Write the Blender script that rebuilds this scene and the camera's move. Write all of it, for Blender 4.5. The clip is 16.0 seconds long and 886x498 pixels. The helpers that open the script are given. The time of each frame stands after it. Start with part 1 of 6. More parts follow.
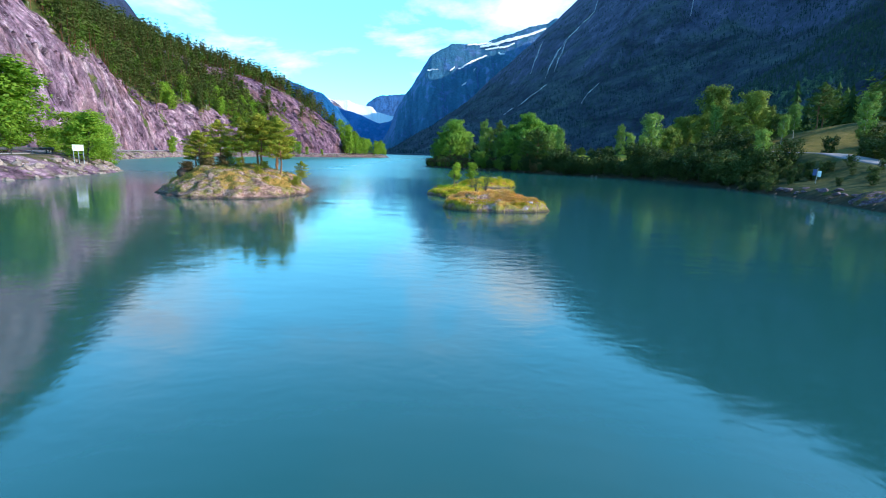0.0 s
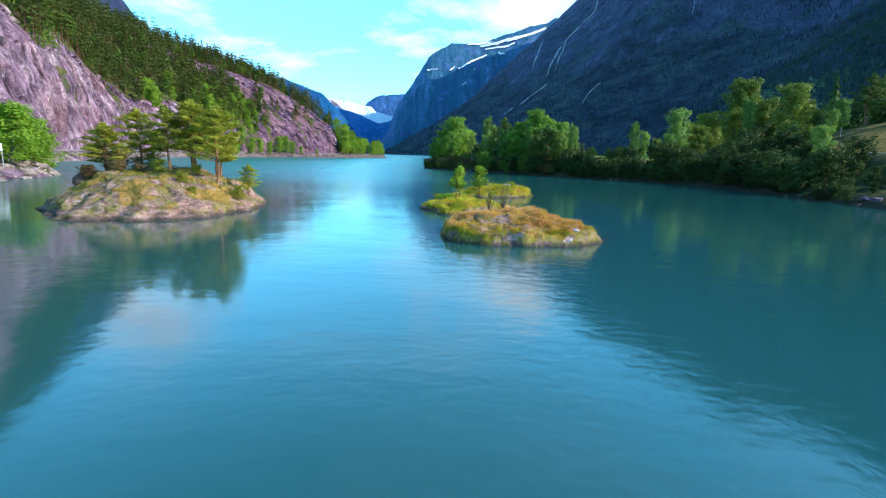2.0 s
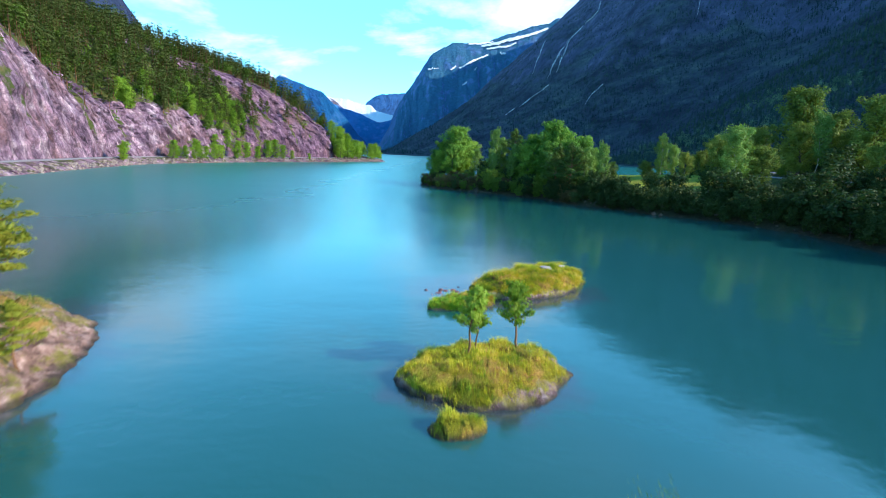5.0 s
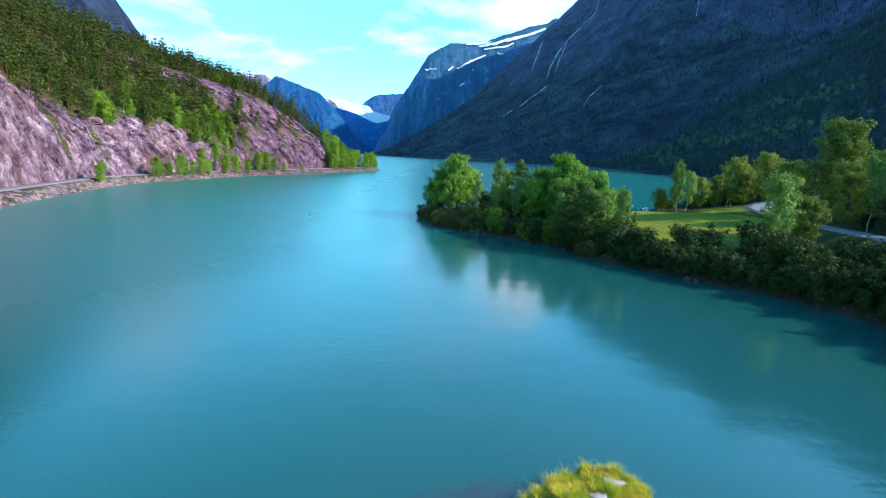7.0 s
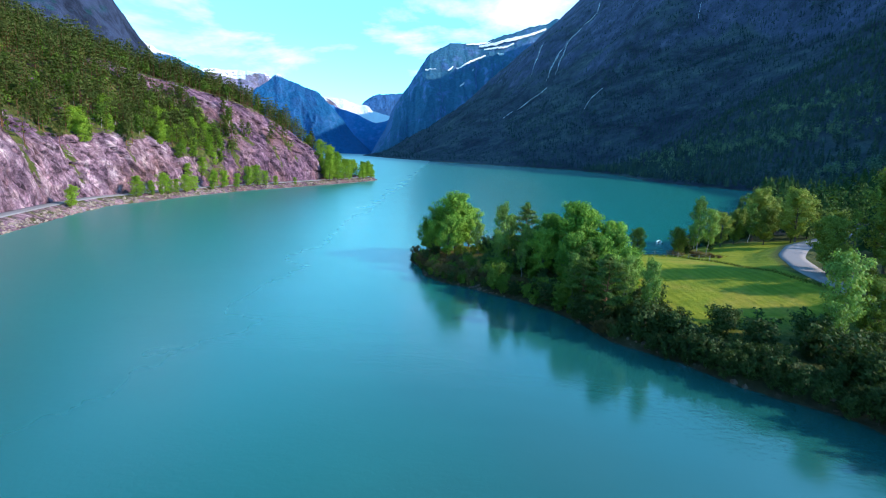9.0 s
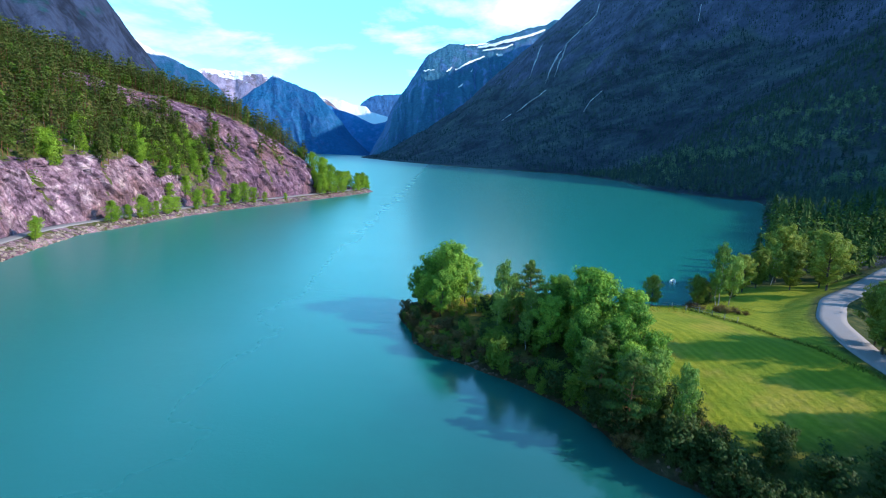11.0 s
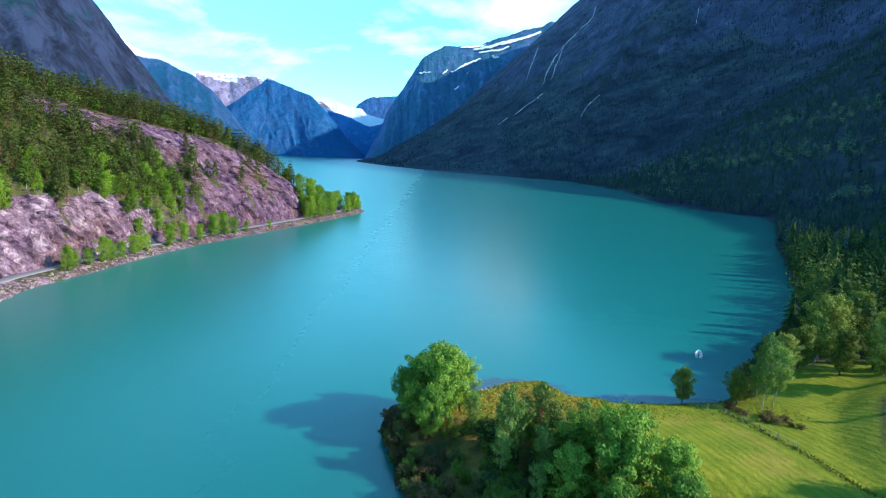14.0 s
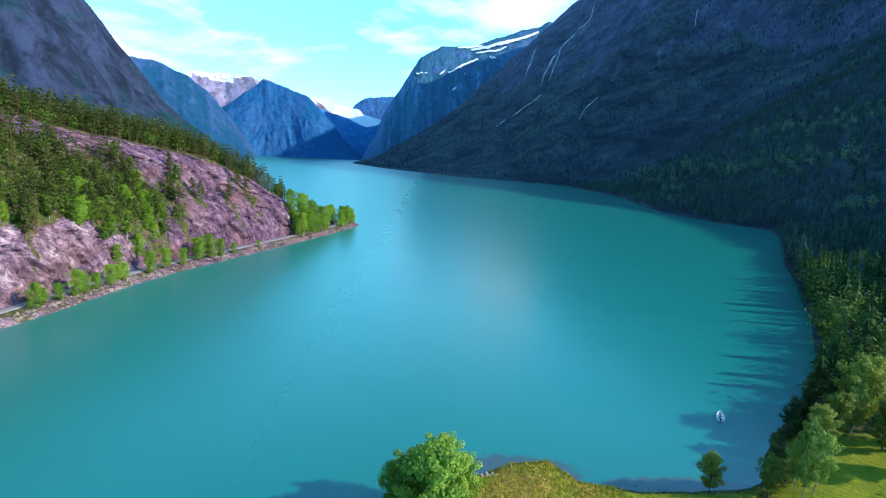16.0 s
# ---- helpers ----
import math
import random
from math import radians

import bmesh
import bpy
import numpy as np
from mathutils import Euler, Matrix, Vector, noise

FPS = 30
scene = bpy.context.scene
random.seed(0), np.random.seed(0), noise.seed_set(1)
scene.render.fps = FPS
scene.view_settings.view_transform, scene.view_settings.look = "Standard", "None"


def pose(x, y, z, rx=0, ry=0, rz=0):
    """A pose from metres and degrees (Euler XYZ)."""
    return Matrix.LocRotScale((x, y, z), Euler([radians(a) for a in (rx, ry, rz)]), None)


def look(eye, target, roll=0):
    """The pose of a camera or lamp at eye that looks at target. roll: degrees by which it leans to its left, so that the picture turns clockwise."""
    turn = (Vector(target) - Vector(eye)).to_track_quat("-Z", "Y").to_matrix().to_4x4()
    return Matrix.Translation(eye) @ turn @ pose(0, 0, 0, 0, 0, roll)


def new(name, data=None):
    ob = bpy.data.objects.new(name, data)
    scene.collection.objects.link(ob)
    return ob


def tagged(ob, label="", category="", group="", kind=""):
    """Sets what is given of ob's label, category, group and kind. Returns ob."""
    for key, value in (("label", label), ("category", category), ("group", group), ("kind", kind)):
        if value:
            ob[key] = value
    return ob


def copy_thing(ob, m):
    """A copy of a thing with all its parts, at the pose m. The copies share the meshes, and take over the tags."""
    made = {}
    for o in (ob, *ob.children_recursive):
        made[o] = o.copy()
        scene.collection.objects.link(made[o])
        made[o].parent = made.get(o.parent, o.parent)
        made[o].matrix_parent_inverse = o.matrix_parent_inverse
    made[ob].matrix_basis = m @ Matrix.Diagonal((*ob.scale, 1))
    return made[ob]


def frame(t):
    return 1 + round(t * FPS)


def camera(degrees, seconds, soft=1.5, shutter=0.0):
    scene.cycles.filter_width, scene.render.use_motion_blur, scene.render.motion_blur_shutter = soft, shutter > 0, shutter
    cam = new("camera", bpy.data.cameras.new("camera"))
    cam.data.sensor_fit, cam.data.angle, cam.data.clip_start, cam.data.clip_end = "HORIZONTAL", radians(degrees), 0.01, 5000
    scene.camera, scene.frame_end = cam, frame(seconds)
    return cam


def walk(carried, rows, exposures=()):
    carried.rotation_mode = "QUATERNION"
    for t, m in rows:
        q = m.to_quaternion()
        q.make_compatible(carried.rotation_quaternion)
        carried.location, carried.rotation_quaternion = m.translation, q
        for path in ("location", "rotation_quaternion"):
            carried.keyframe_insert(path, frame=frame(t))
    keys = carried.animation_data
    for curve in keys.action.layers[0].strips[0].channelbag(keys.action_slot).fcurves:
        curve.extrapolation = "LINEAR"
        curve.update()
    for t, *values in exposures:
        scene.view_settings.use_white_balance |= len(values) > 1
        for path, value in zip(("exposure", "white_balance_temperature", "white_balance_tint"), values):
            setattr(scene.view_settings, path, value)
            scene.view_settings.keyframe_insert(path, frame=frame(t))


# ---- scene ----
cam = camera(82.0, 16.0, soft=1.1, shutter=0.5)
PATH = [
    (0, (0.196, 0.903, 3.76), (0.201, 2.869, 3.396), 1.5),
    (0.5, (0.222, 3.932, 3.781), (0.228, 5.899, 3.417), 1.5),
    (1, (0.255, 7.03, 3.839), (0.26, 8.996, 3.475), 1.5),
    (1.5, (0.253, 10.317, 3.856), (0.259, 12.284, 3.492), 1.5),
    (2, (0.274, 13.559, 3.829), (0.28, 15.526, 3.465), 1.5),
    (2.5, (0.244, 16.936, 3.822), (0.251, 18.903, 3.457), 1.5),
    (3, (0.212, 20.212, 4.039), (0.22, 22.179, 3.675), 1.6),
    (3.5, (0.227, 23.616, 4.457), (0.236, 25.583, 4.093), 1.7),
    (4, (0.176, 27.08, 5.253), (0.188, 29.046, 4.887), 1.8),
    (4.2, (0.223, 28.543, 5.664), (0.229, 30.51, 5.298), 2.1),
    (6.5, (-0.299, 42.322, 12.571), (-0.283, 44.288, 12.204), 1.9),
    (7, (-0.289, 45.745, 14.442), (-0.271, 47.711, 14.075), 2.0),
    (7.5, (-0.262, 49.014, 16.309), (-0.243, 50.979, 15.942), 2.1),
    (8, (-0.217, 52.063, 18.138), (-0.197, 54.029, 17.77), 2.2),
    (8.5, (-0.206, 55.472, 20.175), (-0.185, 57.437, 19.807), 2.2),
    (9, (0.004, 58.963, 22.135), (0.026, 60.929, 21.765), 2.3),
    (11.5, (0.795, 75.647, 32.022), (0.824, 77.613, 31.652), 2.3),
    (12, (0.81, 78.992, 33.884), (0.841, 80.957, 33.515), 2.2),
    (12.5, (1.004, 81.915, 35.836), (1.038, 83.88, 35.467), 2.2),
    (13, (1.209, 85.171, 37.859), (1.245, 87.136, 37.489), 2.3),
    (13.5, (1.35, 88.436, 39.854), (1.387, 90.401, 39.485), 2.2),
    (14, (1.462, 91.614, 41.906), (1.502, 93.579, 41.539), 2.2),
    (14.5, (1.607, 94.724, 43.984), (1.649, 96.69, 43.615), 2.2),
    (15, (1.788, 97.918, 46.155), (1.832, 99.883, 45.786), 2.2),
    (15.5, (1.679, 100.903, 48.423), (1.725, 102.868, 48.054), 2.2),
    (16, (1.689, 104.114, 50.365), (1.739, 106.079, 49.996), 2.2),
]
walk(cam, [(t, look(e, g, r)) for t, e, g, r in PATH])

# ---- world and sun ----
SUN_DIR = Vector((0.982, -0.19, 0.0)).normalized() * math.cos(radians(28)) + Vector((0, 0, math.sin(radians(28))))
scene.view_settings.exposure = 0.05


def node(nt, kind, **kw):
    n = nt.nodes.new(kind)
    for k, v in kw.items():
        if k in n.inputs.keys():
            n.inputs[k].default_value = v
    return n


def build_world():
    w = bpy.data.worlds.new("world")
    scene.world = w
    w.use_nodes = True
    nt = w.node_tree
    nt.nodes.clear()
    L = nt.links.new
    out = nt.nodes.new("ShaderNodeOutputWorld")
    sky = nt.nodes.new("ShaderNodeTexSky")
    sky.sky_type = "NISHITA"
    sky.sun_disc = False
    sky.sun_elevation = radians(28)
    sky.sun_rotation = math.atan2(SUN_DIR.x, SUN_DIR.y)
    sky.air_density, sky.dust_density, sky.ozone_density = 1.0, 0.0, 3.0
    bg = node(nt, "ShaderNodeBackground", Strength=0.33)
    tint = nt.nodes.new("ShaderNodeMix"); tint.data_type, tint.blend_type = "RGBA", "MULTIPLY"
    tint.inputs[0].default_value = 1.0
    tint.inputs[7].default_value = (0.42, 1.02, 1.12, 1)
    L(sky.outputs[0], tint.inputs[6])
    L(tint.outputs[2], bg.inputs[0])
    # broken fair-weather cloud: noise over the dome, stretched flat towards the horizon
    tc = nt.nodes.new("ShaderNodeTexCoord")
    sep = nt.nodes.new("ShaderNodeSeparateXYZ")
    L(tc.outputs["Generated"], sep.inputs[0])
    zc = nt.nodes.new("ShaderNodeMath"); zc.operation = "MAXIMUM"; zc.inputs[1].default_value = 0.0
    L(sep.outputs[2], zc.inputs[0])
    # radiance of the clear sky by height: palest some way above the crests
    haze = nt.nodes.new("ShaderNodeValToRGB")
    while len(haze.color_ramp.elements) < 4:
        haze.color_ramp.elements.new(0.5)
    for e, (p, v) in zip(haze.color_ramp.elements, ((0.0, 0.42), (0.20, 0.45), (0.30, 0.54), (0.60, 0.28))):
        e.position, e.color = p, (v, v, v, 1)
    L(zc.outputs[0], haze.inputs[0]); L(haze.outputs[0], bg.inputs["Strength"])
    za = nt.nodes.new("ShaderNodeMath"); za.operation = "ADD"; za.inputs[1].default_value = 0.16
    L(zc.outputs[0], za.inputs[0])
    dx = nt.nodes.new("ShaderNodeMath"); dx.operation = "DIVIDE"
    dy = nt.nodes.new("ShaderNodeMath"); dy.operation = "DIVIDE"
    L(sep.outputs[0], dx.inputs[0]); L(za.outputs[0], dx.inputs[1])
    L(sep.outputs[1], dy.inputs[0]); L(za.outputs[0], dy.inputs[1])
    cmb = nt.nodes.new("ShaderNodeCombineXYZ")
    L(dx.outputs[0], cmb.inputs[0]); L(dy.outputs[0], cmb.inputs[1])
    mp = nt.nodes.new("ShaderNodeMapping")
    mp.inputs["Location"].default_value = CLOUD_OFFSET
    L(cmb.outputs[0], mp.inputs[0])
    n1 = node(nt, "ShaderNodeTexNoise", Scale=1.15, Detail=7.0, Roughness=0.58, Distortion=0.25)
    L(mp.outputs[0], n1.inputs["Vector"])
    ramp = nt.nodes.new("ShaderNodeValToRGB")
    ramp.color_ramp.elements[0].position, ramp.color_ramp.elements[1].position = 0.475, 0.65
    L(n1.outputs["Fac"], ramp.inputs[0])
    n2 = node(nt, "ShaderNodeTexNoise", Scale=2.6, Detail=5.0, Roughness=0.6)
    L(mp.outputs[0], n2.inputs["Vector"])
    shade = nt.nodes.new("ShaderNodeValToRGB")
    shade.color_ramp.elements[0].position, shade.color_ramp.elements[0].color = 0.35, (0.66, 0.70, 0.95, 1)
    shade.color_ramp.elements[1].position, shade.color_ramp.elements[1].color = 0.62, (1.0, 1.0, 1.0, 1)
    L(n2.outputs["Fac"], shade.inputs[0])
    cloud = node(nt, "ShaderNodeBackground", Strength=1.45)
    L(shade.outputs[0], cloud.inputs[0])
    # the cloud hangs over the mountains and thins out overhead
    thin = nt.nodes.new("ShaderNodeMapRange")
    for k, v in ((1, 0.27), (2, 0.40), (3, 1.0), (4, 0.08)):
        thin.inputs[k].default_value = v
    L(zc.outputs[0], thin.inputs[0])
    cover = nt.nodes.new("ShaderNodeMath"); cover.operation = "MULTIPLY"
    L(ramp.outputs[0], cover.inputs[0]); L(thin.outputs[0], cover.inputs[1])
    mix = nt.nodes.new("ShaderNodeMixShader")
    L(cover.outputs[0], mix.inputs[0]); L(bg.outputs[0], mix.inputs[1]); L(cloud.outputs[0], mix.inputs[2])
    L(mix.outputs[0], out.inputs[0])


CLOUD_OFFSET = (1.9, 3.1, 0.0)
build_world()
sun_data = bpy.data.lights.new("sun", "SUN")
sun_data.energy, sun_data.angle, sun_data.color = 6.2, radians(0.8), (1.0, 0.93, 0.82)
sun = new("sun", sun_data)
sun.matrix_world = look(SUN_DIR * 800, (0, 0, 0))


# ---- materials ----
class Mat:
    """A small builder round one node material."""

    def __init__(self, name):
        self.m = bpy.data.materials.new(name)
        self.m.use_nodes = True
        self.nt = self.m.node_tree
        self.bsdf = self.nt.nodes["Principled BSDF"]
        self.coord = self.nt.nodes.new("ShaderNodeTexCoord").outputs["Object"]

    def link(self, a, b):
        self.nt.links.new(a, b)

    def scaled(self, s):
        mp = self.nt.nodes.new("ShaderNodeMapping")
        mp.inputs["Scale"].default_value = s
        self.link(self.coord, mp.inputs[0])
        return mp.outputs[0]

    def slanted(self, turn, s):
        mp = self.nt.nodes.new("ShaderNodeMapping")
        mp.inputs["Rotation"].default_value = (radians(turn), 0, 0)
        self.link(self.coord, mp.inputs[0])
        mq = self.nt.nodes.new("ShaderNodeMapping")
        mq.inputs["Scale"].default_value = s
        self.link(mp.outputs[0], mq.inputs[0])
        return mq.outputs[0]

    def noise(self, scale, detail=5.0, rough=0.6, vec=None, dist=0.0):
        n = node(self.nt, "ShaderNodeTexNoise", Scale=scale, Detail=detail, Roughness=rough, Distortion=dist)
        self.link(vec or self.coord, n.inputs["Vector"])
        return n.outputs["Fac"]

    def voronoi(self, scale, vec=None, out="Distance", feature="F1"):
        n = node(self.nt, "ShaderNodeTexVoronoi", Scale=scale)
        n.feature = feature
        self.link(vec or self.coord, n.inputs["Vector"])
        return n.outputs[out]

    def ramp(self, fac, *stops):
        r = self.nt.nodes.new("ShaderNodeValToRGB")
        el = r.color_ramp.elements
        while len(el) < len(stops):
            el.new(0.5)
        for e, (p, c) in zip(el, stops):
            e.position, e.color = p, (*c, 1) if len(c) == 3 else c
        self.link(fac, r.inputs[0])
        return r.outputs[0]

    def mask(self, fac, lo, hi):
        r = self.nt.nodes.new("ShaderNodeMapRange")
        r.inputs[1].default_value, r.inputs[2].default_value = lo, hi
        r.interpolation_type = "SMOOTHSTEP"
        self.link(fac, r.inputs[0])
        return r.outputs[0]

    def mix(self, fac, a, b, mode="MIX"):
        n = self.nt.nodes.new("ShaderNodeMix")
        n.data_type, n.blend_type = "RGBA", mode
        for sock, v in ((n.inputs[0], fac), (n.inputs[6], a), (n.inputs[7], b)):
            if isinstance(v, (int, float)):
                sock.default_value = v
            elif isinstance(v, tuple):
                sock.default_value = (*v, 1)
            else:
                self.link(v, sock)
        return n.outputs[2]

    def math(self, op, a, b=0.0):
        n = self.nt.nodes.new("ShaderNodeMath")
        n.operation = op
        for sock, v in zip(n.inputs, (a, b)):
            if isinstance(v, (int, float)):
                sock.default_value = v
            else:
                self.link(v, sock)
        return n.outputs[0]

    def attr(self, name):
        n = self.nt.nodes.new("ShaderNodeAttribute")
        n.attribute_name = name
        return n.outputs["Fac"]

    def geo(self, out, axis=None):
        g = self.nt.nodes.new("ShaderNodeNewGeometry").outputs[out]
        if axis is None:
            return g
        s = self.nt.nodes.new("ShaderNodeSeparateXYZ")
        self.link(g, s.inputs[0])
        return s.outputs[axis]

    def rand(self):
        return self.nt.nodes.new("ShaderNodeObjectInfo").outputs["Random"]

    def island(self):
        return self.nt.nodes.new("ShaderNodeNewGeometry").outputs["Random Per Island"]

    def bump(self, height, strength, distance):
        b = node(self.nt, "ShaderNodeBump", Strength=strength, Distance=distance)
        self.link(height, b.inputs["Height"])
        self.link(b.outputs[0], self.bsdf.inputs["Normal"])
        return b

    def done(self, color=None, rough=0.8, spec=None, metal=0.0):
        if color is not None:
            if isinstance(color, tuple):
                self.bsdf.inputs["Base Color"].default_value = (*color, 1)
            else:
                self.link(color, self.bsdf.inputs["Base Color"])
        self.bsdf.inputs["Roughness"].default_value = rough
        self.bsdf.inputs["Metallic"].default_value = metal
        if spec is not None:
            self.bsdf.inputs["Specular IOR Level"].default_value = spec
        return self.m


def mat_water():
    m = Mat("water")
    side = m.math("ADD", m.geo("Position", 0), m.math("MULTIPLY", m.math("SUBTRACT", m.noise(0.06, 4), 0.5), 26.0))
    lee = m.math("MULTIPLY", m.mask(side, -13, 10), m.mask(m.geo("Position", 1), 190, 150))
    # the shallow river mouth is clearer and darker, the lake beyond thick with glacial silt
    silt = m.mask(m.math("ADD", m.geo("Position", 1), m.math("MULTIPLY", m.noise(0.02, 3), 60.0)), 35, 230)
    silt = m.math("MULTIPLY", silt, m.math("SUBTRACT", 1.0, m.math("MULTIPLY", lee, 0.55)))
    c = m.mix(silt, (0.013, 0.090, 0.085), (0.004, 0.190, 0.160))
    c = m.mix(m.noise(0.012, 3), c, m.mix(silt, (0.013, 0.082, 0.082), (0.004, 0.174, 0.150)))
    # purple-brown rock shelves just under the surface round the islets
    for x, y, rx, ry in ((4.1, 38.5, 5.0, 4.2), (1.6, 50.2, 4.4, 3.6), (3.6, 62.4, 6.6, 4.6), (-18.6, 48.2, 8.6, 11.2), (15.0, 178.0, 15.0, 6.2), (42.0, 175.0, 16.0, 3.6)):
        mp = m.nt.nodes.new("ShaderNodeMapping")
        mp.vector_type = "TEXTURE"
        mp.inputs["Location"].default_value, mp.inputs["Scale"].default_value = (x, y, 0), (rx, ry, 1)
        m.link(m.coord, mp.inputs[0])
        far = m.nt.nodes.new("ShaderNodeVectorMath")
        far.operation = "LENGTH"
        m.link(mp.outputs[0], far.inputs[0])
        shelf = m.mask(m.math("ADD", far.outputs["Value"], m.math("MULTIPLY", m.noise(0.55, 4), 0.7)), 1.32, 1.02)
        c = m.mix(m.math("MULTIPLY", shelf, 0.7), c, (0.055, 0.045, 0.060))
    ripple = m.nt.nodes.new("ShaderNodeMapping")
    ripple.inputs["Location"].default_value, ripple.inputs["Scale"].default_value = (7013.3, 2411.7, 0.37), (1.0, 1.7, 1.0)
    m.link(m.coord, ripple.inputs[0])
    small = m.noise(1.7, 4, 0.55, ripple.outputs[0], 0.6)
    wide = m.noise(0.16, 3, 0.5, ripple.outputs[0])
    wind = m.mask(m.math("ADD", m.geo("Position", 1), m.math("MULTIPLY", m.noise(0.03, 3), 40.0)), 45, 130)
    wind = m.math("MULTIPLY", wind, m.math("SUBTRACT", 1.0, m.math("MULTIPLY", lee, 0.75)))
    gust = m.mask(m.noise(0.043, 2, 0.5), 0.40, 0.64)
    h = m.math("ADD", m.math("MULTIPLY", small, m.math("ADD", m.math("MULTIPLY", gust, 0.016), m.math("ADD", 0.007, m.math("MULTIPLY", wind, 0.010)))), m.math("MULTIPLY", wide, 0.045))
    m.bump(h, 0.55, 1.0)
    m.bsdf.inputs["IOR"].default_value = 1.85
    m.done(c, 0.05)
    open_water = m.math("MULTIPLY", m.mask(side, -2, -50), 0.10)
    m.link(m.math("ADD", 0.07, m.math("MULTIPLY", wind, m.math("ADD", open_water, 0.15))), m.bsdf.inputs["Roughness"])
    return m.m


def mat_rock_cliff():
    m = Mat("cliff_rock")
    big = m.noise(0.05, 5, 0.65)
    bed = m.slanted(66, (1.0, 0.55, 1.0))
    streak = m.noise(0.24, 10, 0.74, bed, 0.5)
    fine = m.noise(1.1, 8, 0.72)
    old = m.ramp(streak, (0.36, (0.056, 0.030, 0.058)), (0.46, (0.175, 0.094, 0.152)), (0.55, (0.300, 0.172, 0.250)), (0.66, (0.58, 0.41, 0.47)))
    cut = m.ramp(streak, (0.38, (0.085, 0.048, 0.070)), (0.46, (0.290, 0.172, 0.235)), (0.54, (0.46, 0.300, 0.375)), (0.63, (0.84, 0.65, 0.65)))
    c = m.mix(m.attr("fresh"), old, cut)
    c = m.mix(m.math("MULTIPLY", m.mask(big, 0.45, 0.66), 0.45), c, (0.38, 0.20, 0.16))
    c = m.mix(0.55, c, m.ramp(fine, (0.34, (0.30, 0.29, 0.31)), (0.58, (1, 1, 1))), "MULTIPLY")
    c = m.mix(0.6, c, m.ramp(m.attr("block"), (0.1, (0.50, 0.45, 0.54)), (0.9, (1.0, 1.0, 1.0))), "MULTIPLY")
    c = m.mix(0.55, c, m.ramp(m.attr("joint"), (0.2, (0.22, 0.20, 0.22)), (0.8, (1, 1, 1))), "MULTIPLY")
    chip = m.voronoi(0.55, bed, "Color")
    tone = m.nt.nodes.new("ShaderNodeSeparateXYZ")
    m.link(chip, tone.inputs[0])
    c = m.mix(0.5, c, m.ramp(tone.outputs[0], (0.0, (0.50, 0.47, 0.52)), (1.0, (1.12, 1.08, 1.08))), "MULTIPLY")
    crack = m.mask(m.voronoi(0.21, bed, "Distance", "DISTANCE_TO_EDGE"), 0.0, 0.05)
    c = m.mix(0.55, c, m.ramp(crack, (0.0, (0.3, 0.28, 0.3)), (1.0, (1, 1, 1))), "MULTIPLY")
    split = m.mask(m.voronoi(0.75, m.slanted(-18, (1.0, 0.55, 1.5)), "Distance", "DISTANCE_TO_EDGE"), 0.0, 0.07)
    c = m.mix(0.5, c, m.ramp(split, (0.0, (0.25, 0.22, 0.26)), (1.0, (1, 1, 1))), "MULTIPLY")
    shelf = m.noise(0.22, 7, 0.7, m.scaled((0.5, 0.5, 2.6)), 0.4)
    c = m.mix(0.4, c, m.ramp(shelf, (0.36, (0.42, 0.38, 0.45)), (0.52, (1, 1, 1)), (0.66, (1.25, 1.18, 1.18))), "MULTIPLY")
    drip = m.noise(0.30, 7, 0.7, m.slanted(-12, (1.2, 1.5, 0.22)), 0.3)
    c = m.mix(0.75, c, m.ramp(drip, (0.34, (0.45, 0.40, 0.50)), (0.50, (1, 1, 1)), (0.64, (1.6, 1.5, 1.5))), "MULTIPLY")
    vein = m.mask(m.noise(0.35, 8, 0.8, m.scaled((1.0, 0.6, 1.5)), 1.2), 0.62, 0.68)
    c = m.mix(m.math("MULTIPLY", vein, 0.6), c, (0.70, 0.60, 0.60))
    grow = m.mask(m.math("ADD", m.math("MULTIPLY", m.geo("True Normal", 2), 0.35), m.math("ADD", m.attr("cover"), m.math("MULTIPLY", m.noise(0.25, 5, 0.65), 0.8))), 0.78, 0.95)
    green = m.ramp(m.noise(0.35, 6, 0.7), (0.3, (0.028, 0.042, 0.010)), (0.5, (0.066, 0.078, 0.015)), (0.62, (0.12, 0.105, 0.03)), (0.75, (0.17, 0.105, 0.05)))
    c = m.mix(grow, c, green)
    m.bump(m.math("ADD", m.math("MULTIPLY", fine, 0.8), m.math("MULTIPLY", tone.outputs[0], 0.7)), 0.9, 0.7)
    return m.done(c, 0.85, 0.25)


